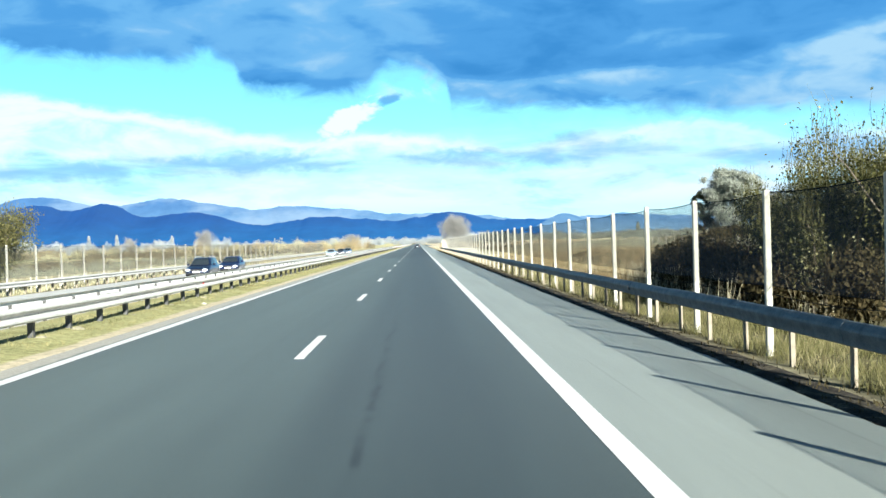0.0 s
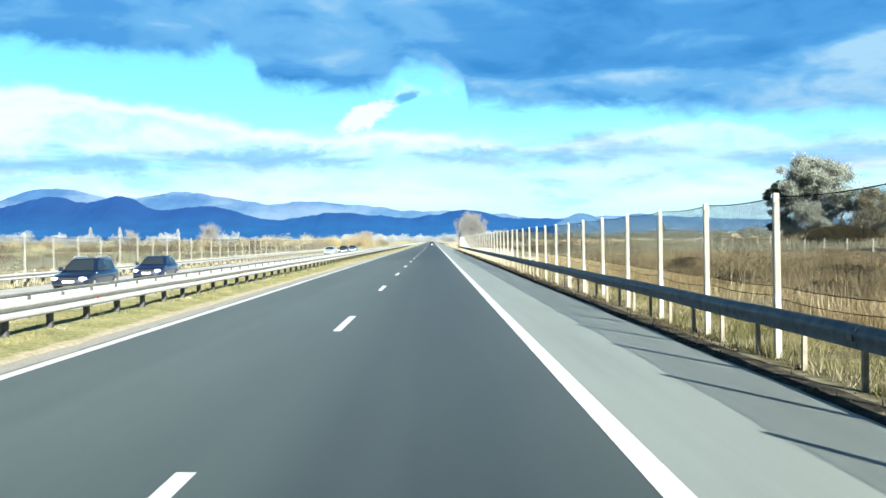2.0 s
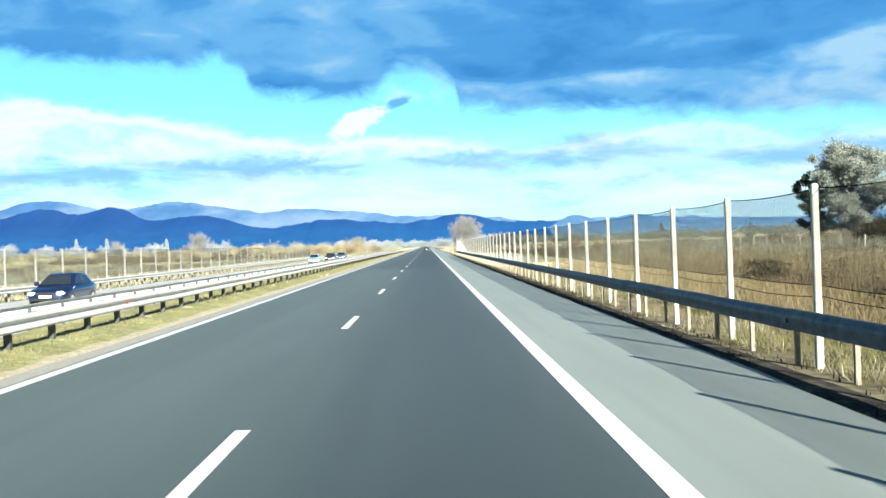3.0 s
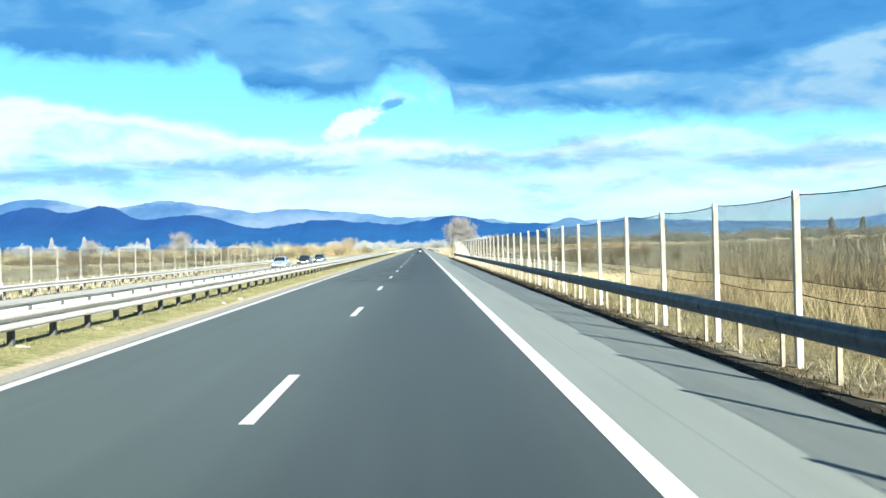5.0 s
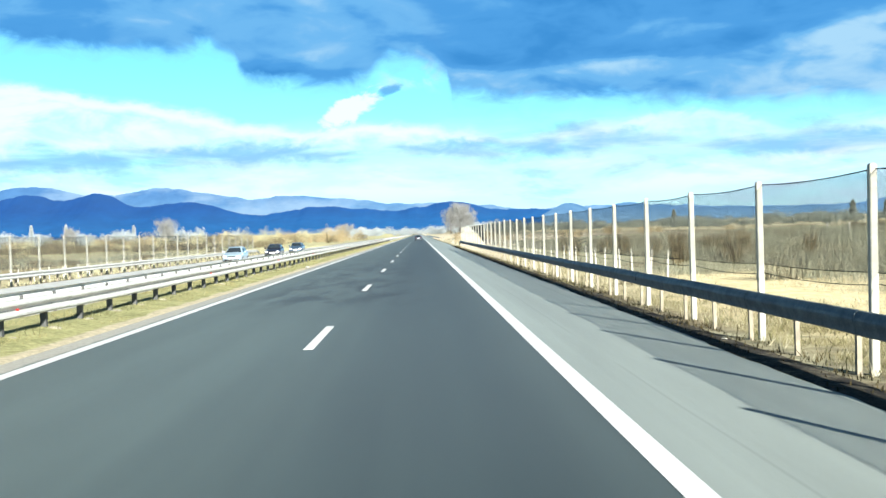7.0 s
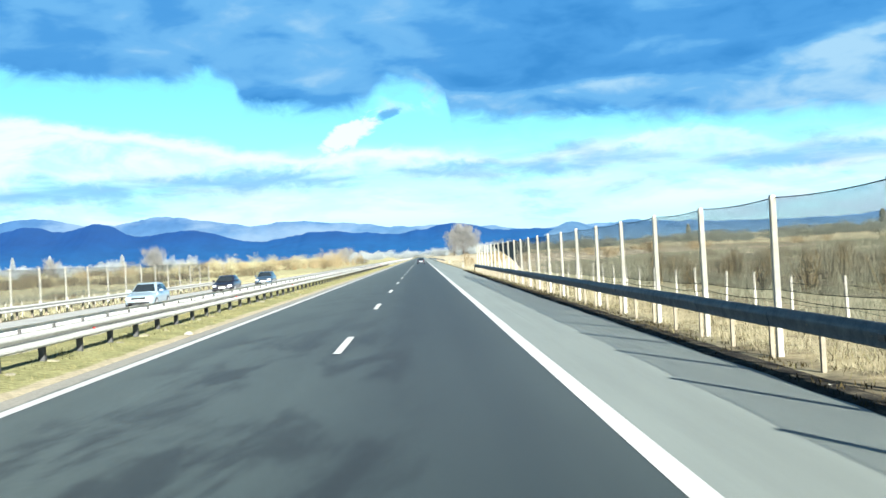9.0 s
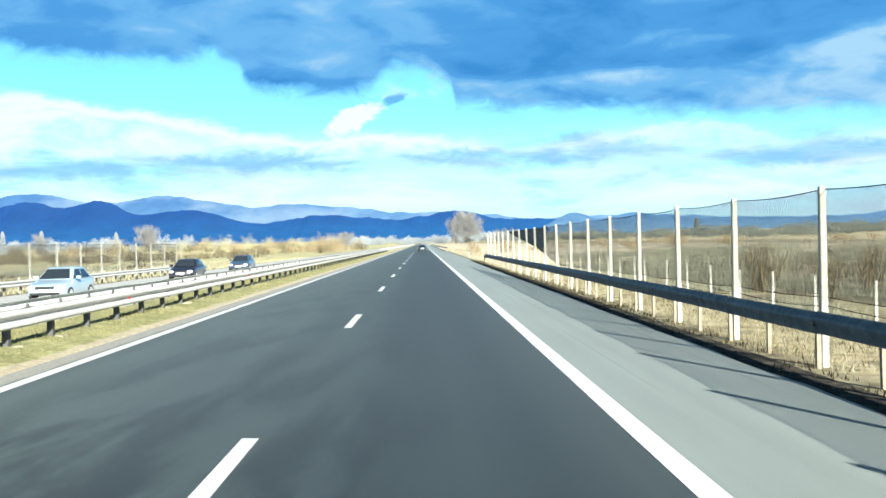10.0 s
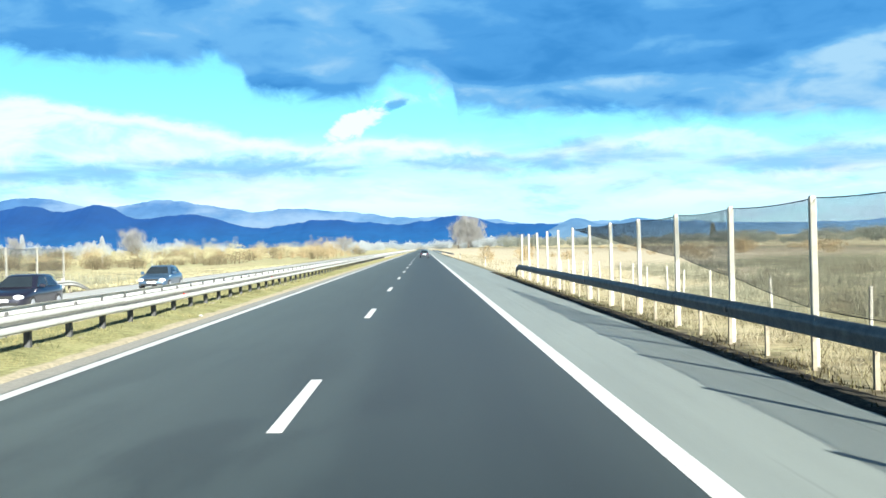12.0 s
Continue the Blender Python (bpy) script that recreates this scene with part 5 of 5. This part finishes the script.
tree("tree", "silvery green willow-like tree standing in scrub", (53.4, 162.0), 12.0, 4.1, 0.8, M_WILLOW, 110000, 0.17, 71, limbs=26, tight=0.58)
tree("tree", "dark green crown leaning out of the silvery tree", (49.2, 165.0), 9.2, 1.9, 0.8, M_DARKLEAF, 24000, 0.18, 78, limbs=14, tight=0.6)
tree("tree", "smaller olive-brown tree in the scrub", (58.9, 157.0), 7.2, 2.9, 0.6, M_GREYSCRUB, 22000, 0.18, 72, limbs=16, tight=0.7)
tree("tree", "dark green bushy tree at the field edge", (64.0, 142.0), 7.5, 3.6, 0.8, M_DARKLEAF, 5000, 0.30, 73)
tree("tree", "wide bare tree far down the road", (43.0, 1100.0, 0.0), 28.0, 9.5, 0.8, M_PALETWIG, 7000, 1.5, 74, bare=True, limbs=22, narrow=True)
tree("tree", "bare pale tree growing in a clump far down the road", (33.0, 1094.0, 0.0), 23.0, 7.0, 0.5, M_PALETWIG, 4500, 1.3, 174, bare=True, limbs=16, narrow=True)
tree("tree", "bare pale tree growing in a clump far down the road", (52.0, 1106.0, 0.0), 24.0, 7.5, 0.5, M_PALETWIG, 4500, 1.3, 175, bare=True, limbs=16, narrow=True)
tree("tree", "bare pale tree on the far field", (-134.0, 614.0), 13.2, 4.9, 2.5, M_PALETWIG, 3500, 0.9, 75, bare=True, limbs=14)
tree("tree", "bare pale tree on the far field", (-165.0, 560.0), 9.5, 3.2, 2.0, M_PALETWIG, 2000, 0.7, 76, bare=True)
tree("tree", "bare pale tree on the far field", (-60.0, 900.0, 0.0), 11.0, 6.0, 2.0, M_PALETWIG, 2500, 1.0, 77, bare=True)
def poplar(label, at, height, width, leaf_mat, n_leaf, leaf, seed):
    """A slender upright tree: a straight stem with steep twigs inside a narrow feathered crown."""
    rng = np.random.default_rng(seed)
    top = thing("poplar", label, "tree", "poplars on the far fields", (at[0], at[1], ground_z(at[0])))
    bm = bmesh.new()
    tube(bm, [(0, 0, -0.3), (0.05, 0, height * 0.5), (0, 0, height * 0.85)], [height * 0.018, height * 0.012, 0.02], 6)
    for i in range(12):
        f, a = 0.15 + 0.06 * i, i * 2.4
        r = width * 0.4 * (1.1 - f)
        tube(bm, [(0, 0, height * f), (r * math.cos(a), r * math.sin(a), height * (f + 0.14))], [0.05, 0.015], 4, False)
    part("trunk", bm, M_BARK, top)
    f = rng.uniform(0.0, 1.0, n_leaf)
    r = width * 0.5 * (1 - np.abs(1.7 * f - 0.7) ** 2.4) ** 0.6 * np.sqrt(rng.uniform(0, 1, n_leaf)) * (1 + 0.08 * np.sin(f * 17 + seed))
    a = rng.uniform(0, 2 * np.pi, n_leaf)
    c = np.stack([r * np.cos(a), r * np.sin(a), height * (0.10 + 0.88 * f)], 1)
    part("crown", quads_mesh("crown", leaf_quads(rng, c, leaf), leaf_mat), None, top)
    return top


def tree_line(name, label, mat, crowns, seed, leaf):
    """Far woods: many crowns of clumped leaves, too far off to count."""
    rng = np.random.default_rng(seed)
    out = []
    for x, y, r, h in crowns:
        n = int(150 + 60 * r * h / leaf / 3)
        p = rng.normal(size=(n, 3))
        p /= np.linalg.norm(p, axis=1)[:, None]
        p *= (rng.uniform(0.1, 1, n) ** 0.5)[:, None] * (1 + 0.35 * np.sin(p[:, :1] * 7 + x) * np.cos(p[:, 2:] * 6 + y))
        z0 = ground_at(x) + 0.004 * max(0, y - (900 if abs(x) > 40 else 1500))
        c = np.stack([x + p[:, 0] * r, y + p[:, 1] * r, z0 + h * 0.5 + p[:, 2] * h * 0.55], 1)
        out.append(leaf_quads(rng, c, leaf))
        k = int(n * 0.012)
        out.append(blades(rng, c[:k, 0], c[:k, 1], c[:k, 2], np.full(k, leaf * 0.9) * rng.uniform(0.4, 1.2, k), np.full(k, leaf * 0.15), 0.9))
        m = 6
        out.append(blades(rng, np.full(m, x) + rng.normal(size=m) * r * 0.3, np.full(m, y), np.full(m, z0 - 0.2), np.full(m, h * 0.7), np.full(m, 0.35), 0.2))
    return tagged(new(name, quads_mesh(name, np.concatenate(out), mat)), label, "trees", kind="stuff")


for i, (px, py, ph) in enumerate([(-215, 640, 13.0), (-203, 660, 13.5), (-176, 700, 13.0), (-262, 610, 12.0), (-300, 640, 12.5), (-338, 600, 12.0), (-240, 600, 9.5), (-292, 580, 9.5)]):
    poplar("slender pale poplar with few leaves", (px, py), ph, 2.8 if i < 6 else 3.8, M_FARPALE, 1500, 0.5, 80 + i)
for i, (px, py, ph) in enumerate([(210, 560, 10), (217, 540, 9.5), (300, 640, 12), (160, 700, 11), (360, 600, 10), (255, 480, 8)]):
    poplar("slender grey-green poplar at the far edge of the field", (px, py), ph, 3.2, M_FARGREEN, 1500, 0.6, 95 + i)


tree_line("golden_trees", "tan and golden-brown thicket across the far fields", M_GOLD,
          scatter(21, 40, -120, -50, 470, 700, 2.0, 4.5, 2.6, 6.0) + scatter(22, 70, -330, -110, 430, 640, 2.5, 6, 2.2, 4.2) + scatter(31, 16, -48, -28, 430, 620, 1.6, 3.2, 2.5, 6.0), 31, 0.20)
tree_line("cream_trees", "cream-coloured half-bare crowns above the golden thicket", M_FIELDSTRAW,
          scatter(35, 26, -110, -44, 450, 640, 1.6, 3.4, 3.5, 6.5) + scatter(36, 40, -330, -110, 440, 620, 2.0, 4.0, 2.6, 4.4), 36, 0.20)
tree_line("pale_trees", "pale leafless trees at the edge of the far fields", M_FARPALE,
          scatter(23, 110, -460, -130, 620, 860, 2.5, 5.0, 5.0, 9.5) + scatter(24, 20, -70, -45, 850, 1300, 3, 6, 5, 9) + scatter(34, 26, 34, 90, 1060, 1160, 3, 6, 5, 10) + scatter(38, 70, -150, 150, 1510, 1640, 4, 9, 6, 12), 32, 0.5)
tree_line("brown_hedge", "dark olive-brown hedges and brush across the far fields", M_HEDGE,
          scatter(25, 110, -330, -95, 345, 400, 2.5, 5.0, 1.4, 2.4) + scatter(26, 50, -100, -42, 340, 400, 1.6, 3.4, 1.3, 2.4) + scatter(33, 60, -330, -60, 500, 560, 2.5, 5.0, 3.2, 5.0) + scatter(37, 30, -90, -26, 440, 620, 1.6, 3.2, 1.8, 4.0), 33, 0.20)
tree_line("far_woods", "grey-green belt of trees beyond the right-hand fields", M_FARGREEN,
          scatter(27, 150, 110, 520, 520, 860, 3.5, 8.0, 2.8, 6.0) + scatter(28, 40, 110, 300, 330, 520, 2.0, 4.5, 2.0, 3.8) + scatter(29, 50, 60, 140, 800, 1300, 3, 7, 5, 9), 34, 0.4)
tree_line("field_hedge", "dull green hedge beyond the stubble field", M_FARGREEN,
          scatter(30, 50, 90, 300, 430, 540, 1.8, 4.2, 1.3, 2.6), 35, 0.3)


# ---------------------------------------------------------------- small things
def field_pole(x, y, h):
    bm = bmesh.new()
    tube(bm, [(0, 0, -0.3), (0, 0, h - 0.05), (0, 0, h)], [0.09, 0.08, 0.05], 7)
    ob = new("field_pole", mesh_of("field_pole", bm, M_CONCRETE))
    ob.location = (x, y, ground_z(x))
    return tagged(ob, "pale concrete pole standing in the dry field", "pole", "poles in the field")


for y in (347, 380, 420, 475, 540):
    field_pole(-60.0, y, 3.0)


def marker_post(x, y):
    ob = thing("marker_post", "white roadside marker post with a dark band", "marker post", "marker posts", (x, y, ground_z(x)))
    bm = bmesh.new()
    box(bm, -0.06, 0.06, -0.04, 0.04, -0.2, 1.05, 0.015)
    part("body", bm, M_CONCRETE, ob)
    bm = bmesh.new()
    box(bm, -0.063, 0.063, -0.043, 0.043, 0.72, 0.92)
    part("band", bm, M_BLACK, ob, "dark band")


marker_post(5.7, 262.0)
marker_post(5.8, 330.0)


def stone(x, y, z, s, seed):
    bm = bmesh.new()
    bmesh.ops.create_icosphere(bm, subdivisions=2, radius=s)
    for v in bm.verts:
        v.co *= 1 + 0.3 * noise.noise(v.co * (1.5 / s) + Vector((seed, 0, 0)))
        v.co.z *= 0.6
    ob = new("stone", mesh_of("stone", bm, M_CONCRETE))
    ob.location = (x, y, z + s * 0.3)
    return tagged(ob, "pale stone lying on the edge of the median", "stone", "loose stones")


for i, (x, y) in enumerate([(-6.45, 192.2), (-6.6, 101.5), (-6.5, 104.0), (-6.7, 176.0), (-6.6, 30.0), (-6.35, 150.0)]):
    stone(x, y, 0.16, 0.06 + 0.02 * (i % 3), i)
for i in range(14):
    stone(4.98 + 0.3 * ((i * 7) % 5) / 5, 14 + 12.3 * i, -0.13, 0.03 + 0.012 * (i % 3), 20 + i)

# ---------------------------------------------------------------- cars
def car_paint(name, col, metal=0.3):
    m = plain(name, col, 0.08, 3.0, 0.28, metal, 0.5)
    b = m.node_tree.nodes["Principled BSDF"]
    b.inputs["Coat Weight"].default_value = 0.8
    b.inputs["Coat Roughness"].default_value = 0.06
    return m


M_GLASS = plain("tinted_glass", (0.015, 0.02, 0.024), 0.1, 3.0, 0.06, 0.0, 0.8)
M_TYRE = plain("tyre_rubber", (0.025, 0.025, 0.026), 0.2, 9.0, 0.85)
M_RIM = plain("alloy_rim", (0.50, 0.51, 0.53), 0.1, 9.0, 0.35, 0.6)
M_LAMP = plain("headlight_glass", (0.85, 0.87, 0.90), 0.05, 9.0, 0.12, 0.1, 0.8)
M_TAIL = plain("tail_light", (0.12, 0.008, 0.008), 0.1, 9.0, 0.2)
M_PLATE = plain("number_plate", (0.82, 0.82, 0.80), 0.05, 9.0, 0.4)


def skin(rows, closed=False):
    bm = bmesh.new()
    vs = [[bm.verts.new(p) for p in r] for r in rows]
    for a, b in zip(vs, vs[1:]):
        for i in range(len(a) - 1):
            bm.faces.new((a[i], a[i + 1], b[i + 1], b[i]))
    bm.faces.new(vs[0][::-1])
    bm.faces.new(vs[-1])
    bmesh.ops.recalc_face_normals(bm, faces=bm.faces)
    for f in bm.faces:
        f.smooth = True
    return bm


def car(label, paint, at, turn, length=4.2, width=1.72, height=1.45, estate=False, rails=False):
    """A passenger car, nose towards -y."""
    ob = thing("car", label, "car", "cars on the motorway", at)
    ob.rotation_euler = (0, 0, turn)
    w = width / 2

    def y(f):
        return -length / 2 + length * f

    # lower body: hull from nose to tail, across from sill to sill
    st = [(0.0, 0.78, 0.30, 0.52, 0.60), (0.025, 0.90, 0.24, 0.56, 0.68), (0.09, 0.97, 0.21, 0.60, 0.76), (0.20, 1.0, 0.20, 0.64, 0.84), (0.30, 1.0, 0.20, 0.66, 0.91), (0.5, 1.0, 0.20, 0.66, 0.92), (0.72, 1.0, 0.20, 0.67, 0.94), (0.88, 0.98, 0.21, 0.68, 0.95), (0.965, 0.93, 0.24, 0.66, 0.93), (1.0, 0.84, 0.32, 0.60, 0.86)]
    rows = []
    for f, s, zb, zm, zt in st:
        half = [(w * s * 0.86, zb), (w * s * 0.97, zb + 0.10), (w * s, zm), (w * s * 0.965, zt - 0.05), (w * s * 0.86, zt), (w * s * 0.45, zt + 0.025)]
        rows.append([(-x, y(f), z) for x, z in half] + [(x, y(f), z) for x, z in half[::-1]])
    body = part("body", skin(rows), paint, ob)
    # cabin: pillars and roof in paint, windows laid just proud of them
    fr, r0, r1, re = 0.27, 0.43, (0.90 if estate else 0.80), (0.985 if estate else 0.965)
    zb, zr = 0.90, height
    lower = [(fr, 0.84), (0.40, 0.90), (0.65, 0.90), (re - 0.06, 0.86), (re, 0.78)]
    cab = []
    for (f, s), (g, t, z) in zip(lower, [(r0, 0.62, zr - 0.05), (0.50, 0.69, zr), (0.66, 0.69, zr), (r1, 0.66, zr - 0.03), (r1 + 0.03, 0.60, zr - 0.08)]):
        cab.append([(-w * s, y(f), zb), (-w * (s + t) / 2 * 1.01, y((f + g) / 2), (zb + z) / 2), (-w * t, y(g), z - 0.03), (-w * t * 0.8, y(g), z), (w * t * 0.8, y(g), z), (w * t, y(g), z - 0.03), (w * (s + t) / 2 * 1.01, y((f + g) / 2), (zb + z) / 2), (w * s, y(f), zb)])
    part("cabin", skin(cab), paint, ob)

    def pane(name, pts, off):
        bm = bmesh.new()
        v0 = [bm.verts.new(Vector(p) + Vector(off)) for p in pts]
        v1 = [bm.verts.new(Vector(p) - Vector(off) * 0.3) for p in pts]
        bm.faces.new(v0)
        bm.faces.new(v1[::-1])
        for i in range(len(pts)):
            j = (i + 1) % len(pts)
            bm.faces.new((v0[i], v1[i], v1[j], v0[j]))
        bmesh.ops.recalc_face_normals(bm, faces=bm.faces)
        part(name, bm, M_GLASS, ob, "dark tinted glass")

    pane("windscreen", [(-w * 0.78, y(fr + 0.015), zb + 0.05), (w * 0.78, y(fr + 0.015), zb + 0.05), (w * 0.57, y(r0 - 0.012), zr - 0.085), (-w * 0.57, y(r0 - 0.012), zr - 0.085)], (0, -0.02, 0.012))
    pane("rear_window", [(-w * 0.70, y(re - 0.015), zb + 0.07), (w * 0.70, y(re - 0.015), zb + 0.07), (w * 0.54, y(r1 + 0.035), zr - 0.12), (-w * 0.54, y(r1 + 0.035), zr - 0.12)], (0, 0.02, 0.012))
    for s in (-1, 1):
        pane("side_window", [(s * w * 0.87, y(0.345), zb + 0.04), (s * w * 0.90, y(0.585), zb + 0.04), (s * w * 0.72, y(0.585), zr - 0.10), (s * w * 0.70, y(0.475), zr - 0.11)], (s * 0.022, 0, 0.006))
        pane("side_window", [(s * w * 0.90, y(0.605), zb + 0.04), (s * w * 0.865, y(re - 0.115), zb + 0.05), (s * w * 0.69, y(r1 - 0.03), zr - 0.12), (s * w * 0.72, y(0.605), zr - 0.10)], (s * 0.022, 0, 0.006))
        bm = bmesh.new()
        bmesh.ops.create_uvsphere(bm, u_segments=12, v_segments=8, radius=1.0)
        for v in bm.verts:
            v.co = Vector((s * w * 0.70 + v.co.x * 0.20, y(0.018) + v.co.y * 0.12 + max(0, v.co.x * s) * 0.05, 0.60 + v.co.z * 0.095))
        part("headlight", bm, M_LAMP, ob, "clear headlight")
        bm = bmesh.new()
        box(bm, s * w * 0.66 - 0.11, s * w * 0.66 + 0.11, y(0.982), y(1.0) + 0.012, 0.66, 0.86, 0.02)
        part("tail_light", bm, M_TAIL, ob, "red tail light")
        bm = bmesh.new()
        box(bm, s * w * 1.0 - 0.02, s * w * 1.0 + s * 0.17 + 0.02, y(0.355), y(0.385), 0.93, 1.06, 0.025)
        part("mirror", bm, paint, ob)
        for f in (0.185, 0.805):
            bm = bmesh.new()
            bmesh.ops.create_cone(bm, segments=20, radius1=0.315, radius2=0.315, depth=0.20, cap_ends=True)
            bmesh.ops.bevel(bm, geom=[e for e in bm.edges if e.calc_face_angle(0) > 1], offset=0.03, segments=2, affect="EDGES")
            bmesh.ops.rotate(bm, verts=bm.verts, matrix=Matrix.Rotation(math.pi / 2, 3, "Y"))
            wheel = part("wheel", bm, M_TYRE, ob, "black tyre")
            wheel.location = (s * (w - 0.085), y(f), 0.315)
            bm = bmesh.new()
            bmesh.ops.create_cone(bm, segments=16, radius1=0.205, radius2=0.18, depth=0.03, cap_ends=True)
            bmesh.ops.rotate(bm, verts=bm.verts, matrix=Matrix.Rotation(s * math.pi / 2, 3, "Y"))
            rim = part("rim", bm, M_RIM, wheel, "light alloy rim")
            rim.location = (s * 0.10, 0, 0)
        if rails:
            bm = bmesh.new()
            tube(bm, [(s * w * 0.60, y(0.47), zr - 0.01), (s * w * 0.60, y(0.50), zr + 0.07), (s * w * 0.60, y(0.84), zr + 0.06), (s * w * 0.60, y(0.88), zr - 0.02)], [0.02] * 4, 6)
            part("roof_rail", bm, M_RIM, ob, "silver roof rail")
    for name, mat, x, z0, z1, f0, f1 in (("grille", M_BLACK, 0.40, 0.54, 0.66, -0.004, 0.03), ("bumper_intake", M_BLACK, 0.62, 0.30, 0.40, -0.006, 0.04), ("number_plate", M_PLATE, 0.26, 0.42, 0.53, -0.012, 0.01), ("number_plate", M_PLATE, 0.26, 0.60, 0.71, 0.99, 1.006), ("rear_bumper", M_BLACK, 0.70, 0.34, 0.46, 0.975, 1.004)):
        bm = bmesh.new()
        box(bm, -x, x, y(f0), y(f1), z0, z1, 0.012)
        part(name, bm, mat, ob, "plain white plate" if name == "number_plate" else "")
    return ob


def far_z(x):
    return float(np.interp(x, [-21.2, -10.2], [-0.27, -0.17]))


P_NAVY = car_paint("navy_paint", (0.007, 0.013, 0.034))
P_BLUE = car_paint("deep_blue_paint", (0.007, 0.014, 0.05))
P_SILVER = car_paint("silver_blue_paint", (0.36, 0.46, 0.54), 0.4)
P_BLACK = car_paint("black_paint", (0.016, 0.016, 0.028))
P_GREYBLUE = car_paint("grey_blue_paint", (0.055, 0.095, 0.15), 0.4)
P_DARK = car_paint("dark_grey_paint", (0.025, 0.04, 0.055))
SLOW = -16.2
car("dark navy estate car with silver roof rails on the opposite carriageway", P_NAVY, (SLOW, 73.5, far_z(SLOW)), 0, 4.6, 1.75, 1.50, True, True)
car("deep blue hatchback with round headlights on the opposite carriageway", P_BLUE, (SLOW, 85.0, far_z(SLOW)), 0, 4.1, 1.72, 1.42)
car("silver-blue compact hatchback on the opposite carriageway", P_SILVER, (SLOW, 181.5, far_z(SLOW)), 0, 4.0, 1.68, 1.44)
car("black hatchback with round headlights on the opposite carriageway", P_BLACK, (SLOW, 204.5, far_z(SLOW)), 0, 4.2, 1.72, 1.42)
car("grey-blue hatchback on the opposite carriageway", P_GREYBLUE, (SLOW, 224.5, far_z(SLOW)), 0, 4.2, 1.72, 1.42)
car("dark hatchback ahead on the same carriageway", P_DARK, (-0.25, 352.0, road_z(-0.25)), math.pi, 4.3, 1.75, 1.45)
